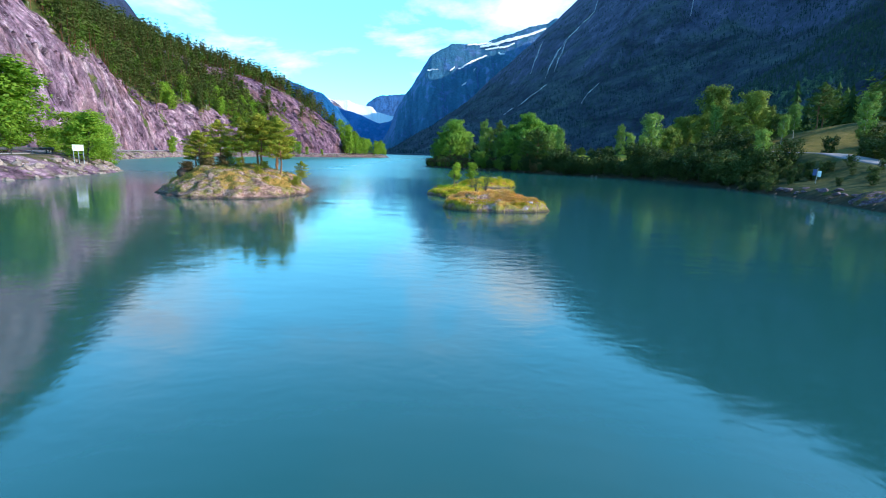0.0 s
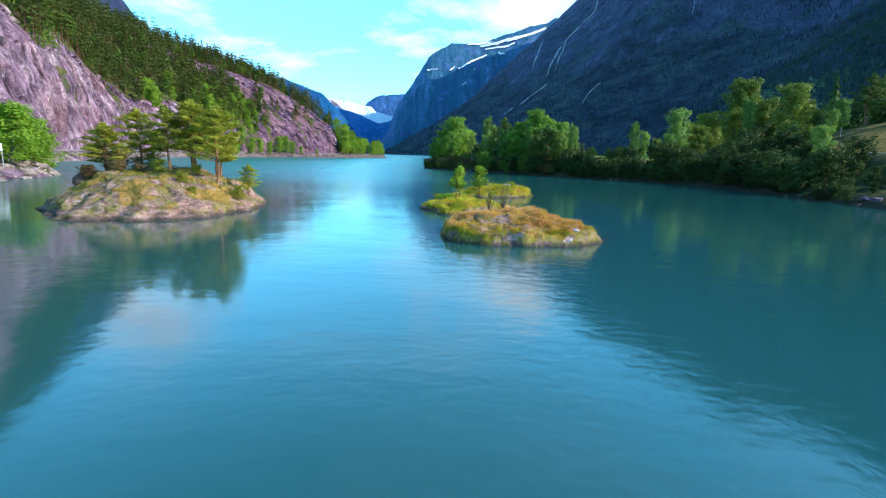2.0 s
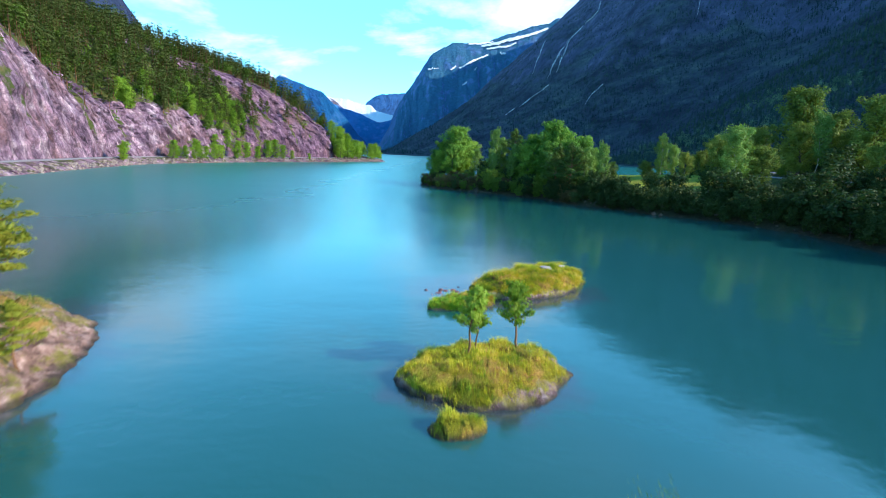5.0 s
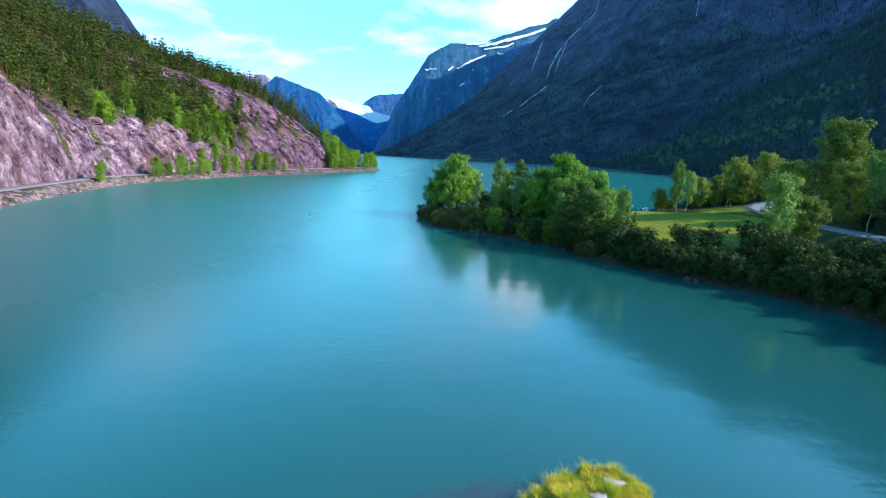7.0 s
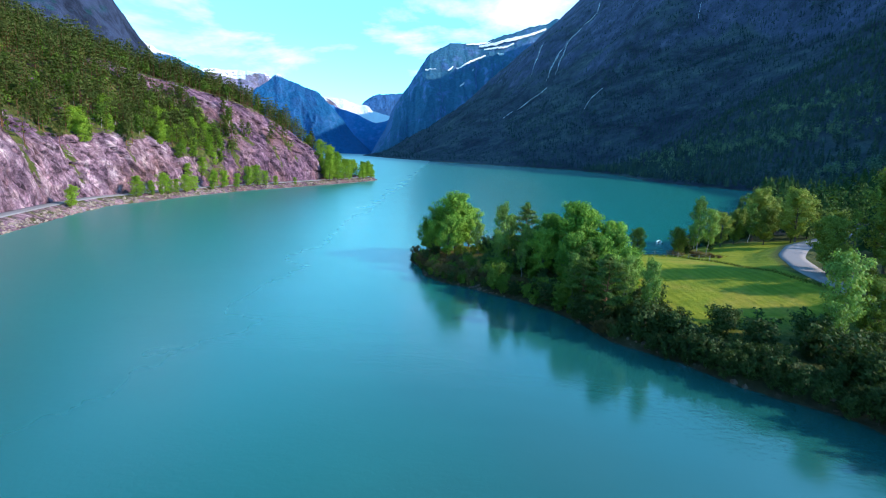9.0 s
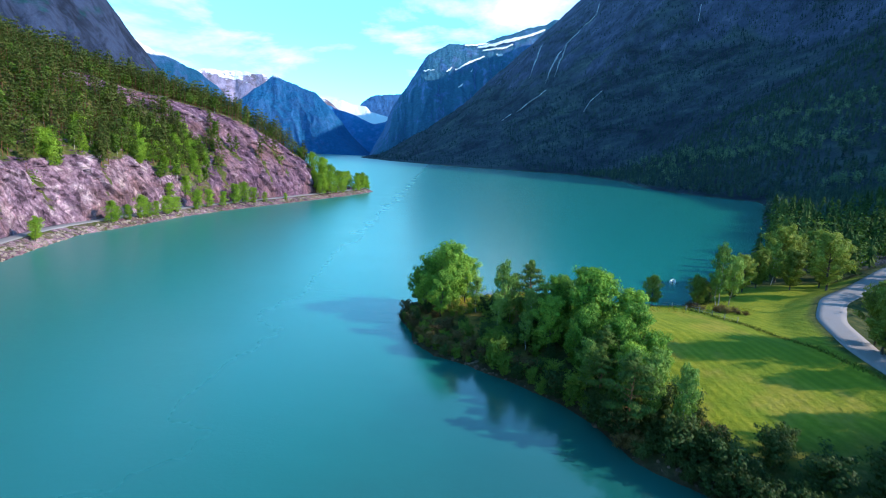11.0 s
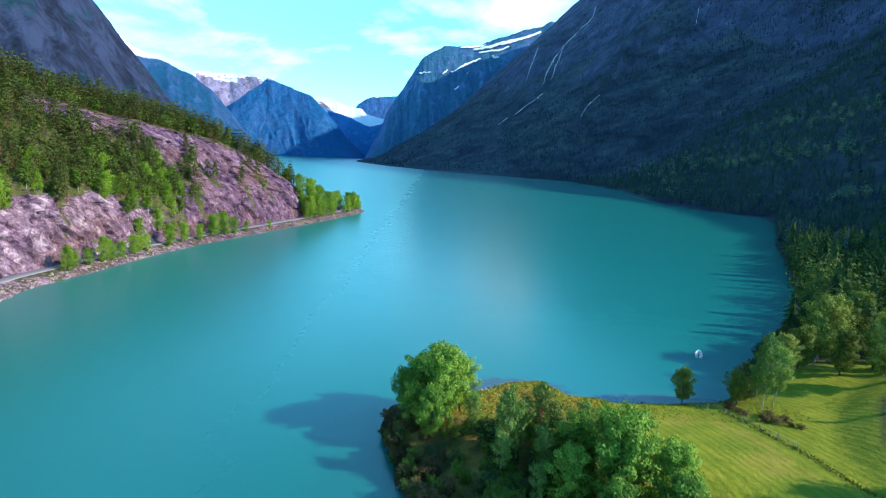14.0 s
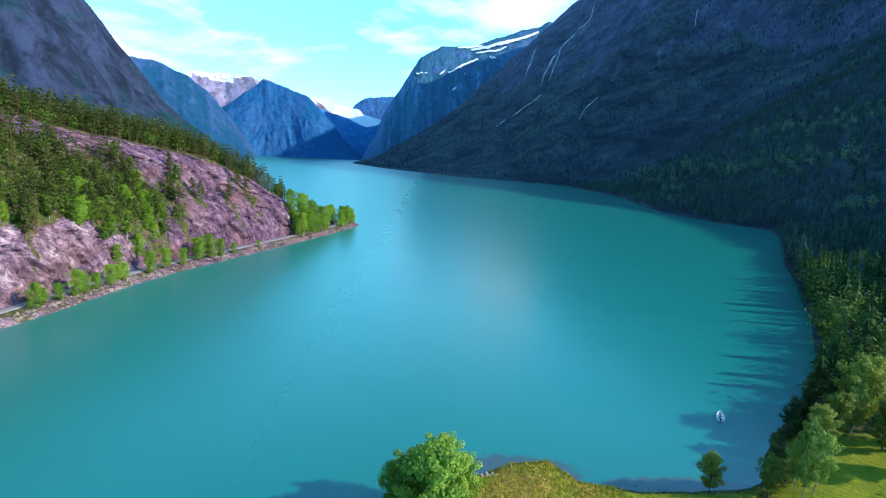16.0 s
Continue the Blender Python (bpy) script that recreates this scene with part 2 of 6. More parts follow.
def mat_land():
    """Meadow, shore bank and forest floor, told apart by the ground's own stored cover."""
    m = Mat("land")
    sw = m.attr("swath")
    w = node(m.nt, "ShaderNodeTexWave", Scale=0.23, Distortion=7.0, Detail=6.0)
    cx = m.nt.nodes.new("ShaderNodeCombineXYZ")
    m.link(sw, cx.inputs[0])
    m.link(m.math("MULTIPLY", m.noise(0.05, 3), 6.0), cx.inputs[1])
    m.link(cx.outputs[0], w.inputs["Vector"])
    mown = m.math("ADD", m.math("MULTIPLY", w.outputs["Fac"], 0.15), m.math("MULTIPLY", m.noise(0.35, 7, 0.75), 0.90))
    field = m.ramp(mown, (0.22, (0.112, 0.157, 0.010)), (0.5, (0.202, 0.228, 0.013)), (0.8, (0.37, 0.335, 0.031)))
    field = m.mix(m.math("MULTIPLY", m.mask(m.noise(0.11, 5), 0.4, 0.75), 0.7), field, (0.125, 0.185, 0.013))
    rough = m.ramp(m.noise(0.7, 6, 0.7), (0.3, (0.02, 0.034, 0.010)), (0.52, (0.05, 0.065, 0.018)), (0.7, (0.13, 0.11, 0.04)))
    rock = m.ramp(m.noise(1.2, 6, 0.7), (0.3, (0.018, 0.014, 0.012)), (0.55, (0.05, 0.036, 0.028)), (0.75, (0.13, 0.09, 0.075)))
    # forest greens pushed to blue: sky-lit shade and haze are in the colour
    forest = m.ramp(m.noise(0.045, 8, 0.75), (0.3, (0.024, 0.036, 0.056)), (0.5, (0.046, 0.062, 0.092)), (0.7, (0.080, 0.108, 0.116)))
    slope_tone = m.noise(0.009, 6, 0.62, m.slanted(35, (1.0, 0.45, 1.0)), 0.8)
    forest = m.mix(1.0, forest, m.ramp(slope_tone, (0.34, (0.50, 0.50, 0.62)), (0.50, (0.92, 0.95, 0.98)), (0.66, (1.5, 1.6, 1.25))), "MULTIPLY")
    c = m.mix(m.attr("field"), rough, field)
    gold = m.ramp(m.noise(0.8, 6, 0.7), (0.3, (0.19, 0.15, 0.025)), (0.5, (0.44, 0.27, 0.055)), (0.7, (0.56, 0.32, 0.12)))
    c = m.mix(m.attr("gold"), c, gold)
    c = m.mix(m.attr("bank"), c, rock)
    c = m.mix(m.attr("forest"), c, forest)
    # stone is paler and bluer than bare rock, for the haze in front
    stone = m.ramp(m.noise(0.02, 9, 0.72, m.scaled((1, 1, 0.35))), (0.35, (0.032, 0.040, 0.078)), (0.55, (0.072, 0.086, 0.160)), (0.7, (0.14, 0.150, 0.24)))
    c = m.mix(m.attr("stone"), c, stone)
    h = m.math("ADD", m.math("MULTIPLY", m.noise(0.12, 8, 0.75), m.math("MULTIPLY", m.attr("forest"), 14.0)), m.math("ADD", m.math("MULTIPLY", m.noise(1.5, 5), 0.3), m.math("MULTIPLY", m.math("MULTIPLY", w.outputs["Fac"], m.attr("field")), 0.03)))
    m.bump(h, 0.7, 1.0)
    return m.done(c, 0.92, 0.15)


def mat_mountain(name, snow, low=(0.02, 0.05, 0.045), rock=(0.11, 0.12, 0.16), snow_z=1e9, rugged=0.6):
    m = Mat(name)
    z = m.geo("Position", 2)
    tex = m.noise(0.02, 10, 0.72, m.scaled((1, 1, 0.45)), 0.6)
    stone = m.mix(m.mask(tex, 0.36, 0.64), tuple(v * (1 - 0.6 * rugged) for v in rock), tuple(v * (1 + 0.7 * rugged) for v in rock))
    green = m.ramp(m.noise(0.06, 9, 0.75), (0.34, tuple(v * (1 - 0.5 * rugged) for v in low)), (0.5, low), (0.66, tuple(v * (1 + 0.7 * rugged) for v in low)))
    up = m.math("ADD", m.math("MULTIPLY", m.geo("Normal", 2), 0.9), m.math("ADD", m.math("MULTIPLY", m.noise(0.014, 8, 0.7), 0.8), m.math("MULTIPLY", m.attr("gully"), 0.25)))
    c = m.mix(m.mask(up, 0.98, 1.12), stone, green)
    sn = m.math("ADD", m.math("MULTIPLY", m.noise(0.011, 8, 0.65, m.scaled((1, 1, 2.2))), snow), z)
    sn = m.math("ADD", sn, m.math("MULTIPLY", m.geo("Normal", 2), snow * 0.5))
    c = m.mix(m.mask(sn, snow_z, snow_z + 12), c, (0.82, 0.85, 0.92))
    m.bump(m.noise(0.06, 10, 0.75), 0.8, 14.0)
    return m.done(c, 0.95, 0.1)


WATER = mat_water()
CLIFF = mat_rock_cliff()
LAND = mat_land()


# ---- shapes ----
def hashed(ix, iy, iz, seed):
    n = (ix.astype(np.int64) * 73856093) ^ (iy.astype(np.int64) * 19349663) ^ (iz.astype(np.int64) * 83492791) ^ (seed * 2654435)
    n = (n ^ (n >> 13)) * 1274126177
    n = (n ^ (n >> 16)) & 0xFFFFF
    return n / 0xFFFFF


def vnoise(x, y, z=None, seed=0):
    """Smooth value noise in 0..1 over arrays."""
    z = np.zeros_like(x) if z is None else z
    ix, iy, iz = np.floor(x), np.floor(y), np.floor(z)
    fx, fy, fz = x - ix, y - iy, z - iz
    fx, fy, fz = (f * f * (3 - 2 * f) for f in (fx, fy, fz))
    total = 0
    for a in (0, 1):
        for b in (0, 1):
            for c in (0, 1):
                wgt = (fx if a else 1 - fx) * (fy if b else 1 - fy) * (fz if c else 1 - fz)
                total = total + wgt * hashed(ix + a, iy + b, iz + c, seed)
    return total


def fbm(x, y, z=None, octaves=5, seed=0, gain=0.5):
    total, amp, norm, f = 0, 1.0, 0.0, 1.0
    for k in range(octaves):
        total = total + amp * vnoise(x * f, y * f, None if z is None else z * f, seed + k * 17)
        norm += amp
        amp *= gain
        f *= 2.03
    return total / norm - 0.5


def blocks(a, b, seed=0):
    """Cracked-block pattern: a random level for each cell and how near its joint lies."""
    ia, ib = np.floor(a).astype(int), np.floor(b).astype(int)
    best = np.full(a.shape, 9.0); second = np.full(a.shape, 9.0); level = np.zeros(a.shape)
    for da in (-1, 0, 1):
        for db in (-1, 0, 1):
            ca, cb = ia + da, ib + db
            pa = ca + hashed(ca, cb, ca * 0, seed) * 0.9 + 0.05
            pb = cb + hashed(ca, cb, ca * 0 + 1, seed) * 0.9 + 0.05
            d = np.hypot(a - pa, b - pb)
            near = d < best
            second = np.where(near, best, np.minimum(second, d))
            level = np.where(near, hashed(ca, cb, ca * 0 + 2, seed), level)
            best = np.where(near, d, best)
    return level, second - best


def ease(v, a, b):
    t = np.clip((v - a) / (b - a), 0, 1)
    return t * t * (3 - 2 * t)


def grid_mesh(name, X, Y, Z, material, smooth=True, attrs=None):
    rows, cols = X.shape
    me = bpy.data.meshes.new(name)
    idx = np.arange(rows * cols).reshape(rows, cols)
    q = np.stack([idx[:-1, :-1], idx[:-1, 1:], idx[1:, 1:], idx[1:, :-1]], -1).reshape(-1, 4)
    me.from_pydata(np.stack([X, Y, Z], -1).reshape(-1, 3).tolist(), [], q.tolist())
    me.polygons.foreach_set("use_smooth", np.full(len(me.polygons), smooth))
    for key, val in (attrs or {}).items():
        a = me.attributes.new(key, "FLOAT", "POINT")
        a.data.foreach_set("value", np.ascontiguousarray(val, dtype=np.float32).ravel())
    me.materials.append(material)
    me.update()
    return new(name, me)


def stepped(*stops):
    """A row of values from (value, step) stops, the step growing evenly from stop to stop."""
    out = [stops[0][0]]
    for (a, sa), (b, sb) in zip(stops[:-1], stops[1:]):
        x = out[-1]
        while x < b - 1e-6:
            f = min(1, max(0, (x - a) / (b - a)))
            x = min(b, x + sa + (sb - sa) * f)
            out.append(x)
    return np.array(out)


# ---- water ----
sheet = bpy.data.meshes.new("water")
sheet.from_pydata([(-4900, -900, 0), (4900, -900, 0), (4900, 4950, 0), (-4900, 4950, 0)], [], [(0, 1, 3), (1, 2, 3)])
sheet.materials.append(WATER)
water = new("water", sheet)
tagged(water, "turquoise glacial lake water, milky and nearly calm", "lake", kind="structure")

# ---- land on the sunlit far bank side: peninsula, meadow, forest and mountain ----
SHORE_R = [(30, -300), (34, -40), (37, 43), (38.5, 52), (40, 65), (41.5, 80), (42, 92), (37.5, 101.5), (31, 107.5), (27.5, 113), (22, 119),
           (19.5, 127), (12, 136.5), (6, 142), (1, 144.5), (-2.2, 151), (-5.8, 163), (-4.3, 171), (4, 175.5), (11, 177.5), (16, 180.7),
           (23, 182), (26.5, 176.5), (35, 174.6), (50, 174.6), (57, 177), (63, 186), (75, 198), (96, 216), (125, 258), (155, 305), (187, 360),
           (254, 463), (270, 500), (250, 545), (236, 600), (236, 650), (262, 800), (250, 1050), (46, 1281), (-150, 1650), (-300, 2060),
           (-380, 2500), (-420, 3000), (-300, 3500)]
LAND_R = SHORE_R + [(3500, 4400), (4500, -300)]


def inland(X, Y, line, ring):
    """Distance to the shore line, positive on land."""
    best = np.full(X.shape, 1e18)
    for (ax, ay), (bx, by) in zip(line[:-1], line[1:]):
        ex, ey = bx - ax, by - ay
        t = np.clip(((X - ax) * ex + (Y - ay) * ey) / (ex * ex + ey * ey), 0, 1)
        best = np.minimum(best, (X - ax - t * ex) ** 2 + (Y - ay - t * ey) ** 2)
    inside = np.zeros(X.shape, bool)
    for (ax, ay), (bx, by) in zip(ring, ring[1:] + ring[:1]):
        if ay != by:
            inside ^= ((ay > Y) != (by > Y)) & (X < (bx - ax) * (Y - ay) / (by - ay) + ax)
    return np.where(inside, 1, -1) * np.sqrt(best)


ROAD_R = [(40, -200), (46, -60), (49, 0), (50, 30), (52, 45), (54, 60), (57, 90), (56, 108), (57, 124), (60, 138), (66, 152), (76, 164.5), (90, 175), (112, 193), (140, 212), (175, 232)]


def dist_line(X, Y, line):
    return np.abs(inland(X, Y, line, line))


def road_z(y):
    return np.interp(y, [40, 55, 75, 95, 120, 165, 230], [2.4, 2.9, 5.3, 5.8, 5.7, 5.6, 7.0])


def height_right(X, Y):
    d = inland(X, Y, SHORE_R, LAND_R) + 1.6 * fbm(X / 6, Y / 6, octaves=3, seed=5)
    z = np.interp(d, [-400, -8, -1, 0, 1.2, 4, 12, 35, 60, 100, 150, 300, 500, 800, 1100, 1400, 2000, 4000],
                  [-9, -3.5, -0.6, 0, 0.75, 1.5, 2.7, 5.2, 8, 20, 42, 125, 262, 545, 815, 1020, 1260, 1500])
    rough = np.clip((d - 40) / 120, 0, 1)
    z = z + rough * np.clip(d * 0.16, 0, 95) * fbm(X / 260, Y / 260, octaves=6, seed=3, gain=0.52) * 1.25
    z = z + np.clip(d / 10, 0, 1) * 0.5 * fbm(X / 9, Y / 9, octaves=3, seed=9)
    # towards the sun the unseen mountainside is lowered to let the light in
    open_side = ease(Y - X, -300, -40)
    z = np.where(z > 9, 9 + (z - 9) * (0.02 + 0.98 * open_side), z)
    # an unseen spur, added out of view to keep the sun off the far shore
    along = (X + Y) * 0.7071
    low, high = (Y - X + 60) * 0.7071, (Y - X + 130) * 0.7071
    z = z + 46 * ease(along, 315, 390) * (1 - ease(along, 400, 470)) * np.exp(-(low / 70) ** 2)
    z = z + ease(along, 390, 500) * np.clip(56 + 0.08 * (along - 400), 0, 180) * np.exp(-(high / 80) ** 2)
    # a grassy knoll on the far side of the road
    z = z + 6.2 * np.exp(-((X - 84) / 22) ** 2 - ((Y - 104) / 22) ** 2)
    r = dist_line(X, Y, ROAD_R)
    blend = np.clip((r - 2.6) / 5, 0, 1)
    return np.where(r < 7.6, road_z(Y) * (1 - blend) + z * blend, z), d, r


gx = stepped((-320, 40), (-14, 1.4), (105, 1.4), (330, 9), (1200, 26), (4300, 260))
gy = stepped((-290, 40), (30, 1.6), (215, 1.6), (420, 6), (1200, 18), (3300, 40), (4400, 150))
GX, GY = np.meshgrid(gx, gy)
GZ, GD, GR = height_right(GX, GY)
slope = np.hypot(np.gradient(GZ, axis=0) / np.gradient(GY, axis=0), np.gradient(GZ, axis=1) / np.gradient(GX, axis=1))


FIELD = np.maximum(ease(GD, 5, 9), ease(GD, 0.8, 2.0) * ease(GY, 158, 166)) * (1 - ease(GD, 60, 75)) * np.maximum(ease(GX, 20, 30), ease(GY, 158, 166) * ease(GX, 6, 10)) * ease(GR, 2.4, 4) * (1 - ease(GX - np.interp(GY, [100, 124, 138, 152, 164, 175, 193], [56, 57, 60, 66, 76, 90, 112]), -1, 1)) * ease(GY, 112, 124) * (1 - ease(GY, 186, 190))
BANK = (1 - ease(GD, 0.6, 2.2)) * 0.8 * (1 - ease(GY, 200, 225))
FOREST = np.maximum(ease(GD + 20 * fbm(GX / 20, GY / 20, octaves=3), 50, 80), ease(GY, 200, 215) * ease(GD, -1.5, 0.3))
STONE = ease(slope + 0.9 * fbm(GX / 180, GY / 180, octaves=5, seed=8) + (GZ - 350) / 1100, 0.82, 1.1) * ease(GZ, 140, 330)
GOLD = ease(GY + 3 * fbm(GX / 4, GY / 4), 164, 169) * ease(GX, 6, 9) * (1 - ease(GX, 27, 31)) * ease(fbm(GX / 3, GY / 3, octaves=4, seed=14), -0.30, 0.0) + 0.3 * ease(fbm(GX / 5, GY / 5, octaves=4, seed=12), 0.02, 0.16) * (GY < 175) * (GX < 50) * ease(GD, 4, 8)
GOLD = GOLD + 0.5 * ease(fbm(GX / 2.5, GY / 2.5, octaves=4, seed=15), -0.14, 0.10) * ease(GY, 138, 144) * (GY < 166) * (1 - ease(GX, 12, 20)) * ease(GD, 1, 3)
GOLD = GOLD + 0.5 * ease(fbm(GX / 6, GY / 6, octaves=4, seed=16), -0.2, 0.1) * ease(GX, 60, 64) * (1 - ease(GX, 92, 100)) * ease(GY, 78, 86) * (1 - ease(GY, 108, 116))
# mown in long rows beside the fence
SWATH = GX - np.interp(GY, [115, 125, 137, 150, 160, 170, 180], [56, 55.3, 54.5, 53, 51.8, 48.5, 42])
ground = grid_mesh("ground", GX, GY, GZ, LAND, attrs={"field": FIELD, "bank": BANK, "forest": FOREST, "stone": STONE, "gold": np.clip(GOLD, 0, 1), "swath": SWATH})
tagged(ground, "mown meadow, bushy bank and wooded mountainside beside the lake", "ground", kind="structure")

# ---- hillside with roadside cliff on the other bank ----
SHORE_L = [(-300, -52), (-40, -46), (30, -46), (53, -45), (60, -44.3), (69, -46.2), (76, -47.2), (81, -50), (88, -58), (105, -74), (129, -87), (153, -93), (178, -100),
           (210, -108), (232, -112), (252, -108), (283, -103.5), (310, -96), (335, -86), (362, -75.5), (392, -64.5), (425, -53), (448, -47.2), (458, -50), (470, -70), (500, -160), (520, -300)]


def shore_left(y):
    return np.interp(y, [p[0] for p in SHORE_L], [p[1] for p in SHORE_L])


def height_left(Y, D):
    """Height over the lake at Y along the bank and D metres in from its edge."""
    road = np.interp(D, [-60, -6, 0, 1.5, 4.5, 5.2, 10], [-6, -3, -0.15, 0.9, 2.1, 2.4, 2.4])
    wob = 4.0 * fbm(Y / 14, Y * 0, octaves=4, seed=21)
    D2 = D + wob * ease(D, 9, 16)
    lower = np.interp(D2, [10, 11.0, 12.5, 14.5, 17, 20, 30, 40, 52, 80, 150, 300, 600], [2.4, 7, 14, 19.5, 22.5, 25, 37, 48, 54, 66, 92, 130, 170])
    tall = 1 + 0.5 * (1 - ease(Y, 175, 225))
    lower = 2.4 + (lower - 2.4) * tall
    near = ease(Y, 96, 118)
    meadow = np.interp(D, [10, 18, 30, 45, 60, 75, 95, 300], [2.4, 3, 6, 10, 14, 35, 62, 150])
    lower = meadow * (1 - near) + lower * near
    top = np.interp(Y, [250, 280, 306, 340, 363, 378, 392, 404, 416, 430, 446, 455, 466, 500], [200, 92, 63, 52, 46, 36, 24, 12, 6.5, 4.2, 3.0, 1.6, -3, -6])
    z = np.where(D < 10, road, lower)
    k = 4.0
    soft = -k * np.log(np.exp(-np.clip(z, -50, 190) / k) + np.exp(-np.clip(top + D * 0.04, -50, 190) / k))
    z = np.where(z > 2.4, np.maximum(soft, np.minimum(top, 2.4)), np.minimum(z, top))
    return z


ly = stepped((-60, 6), (60, 2.4), (120, 1.0), (420, 1.0), (470, 2.0), (520, 8))
ld = stepped((-60, 12), (-4, 1.0), (9.0, 0.7), (10, 0.22), (22, 0.45), (60, 1.4), (130, 4), (600, 40))
LD, LY = np.meshgrid(ld, ly)
LZ = height_left(LY, LD)
LTOP = np.interp(LY, [250, 280, 306, 340, 363, 378, 392, 404, 416], [200, 92, 63, 52, 46, 36, 24, 12, 6.5])
LX = shore_left(LY) - LD
craggy = ease(LZ, 3.5, 8) * (1 - ease(LD, 90, 160))
crag = fbm((LY + LZ * 0.6) / 12, (LZ - LY * 0.35) / 9, LD / 30, octaves=6, seed=31, gain=0.58)
step = np.abs(fbm((LY + LZ * 0.9) / 7, LZ / 14, octaves=4, seed=35)) * 2
big_block, big_joint = blocks((LY - LZ) * 0.7 / 11.0 + 0.5 * crag, (LY + LZ) * 0.7 / 4.2 + 0.8 * crag, 81)
small_block, small_joint = blocks((LY + LZ * 0.3 + 2 * crag) / 2.3, (LZ - LY * 0.15) / 2.8, 82)
LX = LX + craggy * (3.0 * crag - 0.6 * step + (1.1 + 1.5 * ease(LY, 205, 235)) * (big_block - 0.5) + (0.7 + 0.6 * ease(LY, 205, 235)) * (small_block - 0.5) - 0.7 * (1 - ease(big_joint, 0.0, 0.12)) + 0.8)
LZ = LZ + craggy * ease(LD, 16, 24) * 4.5 * fbm(LY / 11, LD / 11, octaves=5, seed=37) + ease(LD, 90, 200) * 30 * fbm(LY / 90, LD / 90, octaves=4, seed=38)
LZ = LZ + (1 - ease(LD, 3.6, 4.6)) * ease(LD, -0.5, 1) * 0.7 * fbm(LY / 2.0, LD / 2.0, octaves=3, seed=33)
SLAB = ease(LY, 288, 308) * ease(LD, 10, 11) * (1 - ease(LZ, 0.87 * LTOP, 0.96 * LTOP))
SLAB = np.maximum(SLAB, (1 - ease(LD, 17, 20)) * ease(LD, 9.7, 10.2))
NEAR_TOP = np.interp(LY, [98, 150, 157, 164, 176, 200, 214, 226], [70, 66, 48, 27, 25, 29, 30, 24])
SLAB = np.maximum(SLAB, (1 - ease(LY, 222, 230)) * ease(LY, 98, 112) * ease(LD, 9.7, 10.2) * (1 - ease(LZ + 3 * crag, NEAR_TOP - 2.5, NEAR_TOP + 2.5)))
GULLY = np.exp(-((LY - 304 - (LD - 12) * 0.5) / 5.5) ** 2) * ease(LD, 9, 11) * (1 - ease(LD, 30, 40)) + np.exp(-((LY - 212 + (LD - 12) * 0.9) / 3.0) ** 2) * ease(LD, 9, 12) * (1 - ease(LD, 30, 40))
for y0, d0, d1, k, wd in ((322, 11, 26, 0.3, 3.0), (338, 15, 30, -0.2, 2.2), (352, 11, 22, 0.2, 2.0), (366, 12, 30, 0.1, 1.8), (258, 11, 17, 0.6, 1.6), (236, 11, 16, -0.7, 1.8)):
    GULLY = GULLY + np.exp(-((LY - y0 - (LD - 12) * k) / wd) ** 2) * ease(LD, d0 - 1, d0 + 1) * (1 - ease(LD, d1 - 3, d1 + 3))
LEDGE = ease(fbm(LY / 16, LZ / 3.2, octaves=4, seed=52), 0.06, 0.2) * ease(LD, 12, 16)
GULLY = GULLY + 0.9 * np.exp(-((LY - 294) / 10) ** 2) * ease(LD, 12, 14) * (1 - ease(LD, 34, 44)) + 0.8 * np.exp(-((LY - 312 - (LD - 12) * 0.2) / 7) ** 2) * ease(LD, 10, 11) * (1 - ease(LD, 18, 24))
GULLY = GULLY + np.exp(-((LY - 168 + 0.25 * (LZ - 20)) / (4.5 + 0.35 * (LZ - 14))) ** 4) * ease(LZ, 10, 15) * (1 - ease(LZ, 44, 52)) * (LY < 200) * (LD < 60) * (0.55 + ease(fbm(LY / 7, LZ / 7, octaves=3, seed=91), -0.2, 0.1))
GULLY = np.clip(GULLY, 0, 1)
COVER = np.clip(0.42 - 0.78 * SLAB + GULLY * 0.9 + LEDGE * 0.45, -0.5, 0.5)
COVER = np.where(LD < 10, 0.12, COVER)
# the face cut for the road is fresher and paler than the old slab above it
FRESH = (1 - ease(LD + 5 * fbm(LY / 12, LZ / 6, octaves=3, seed=57), 15, 21)) * (1 - ease(LY, 298, 306))
FRESH = np.maximum(FRESH, 1 - ease(LY, 195, 222))
hill = grid_mesh("hillside_cliff", LX[:, ::-1], LY[:, ::-1], LZ[:, ::-1], CLIFF, smooth=False, attrs={"cover": COVER[:, ::-1], "fresh": FRESH[:, ::-1], "joint": (ease(big_joint, 0.0, 0.10) * (0.55 + 0.45 * ease(small_joint, 0.0, 0.12)))[:, ::-1], "block": (0.6 * big_block + 0.4 * small_block)[:, ::-1]})
tagged(hill, "purple-grey blasted rock cliff and mossy wooded hill above the lakeside road", "cliff", kind="structure")


# ---- far mountains ----
VALLEY = (0.0, 60.0)


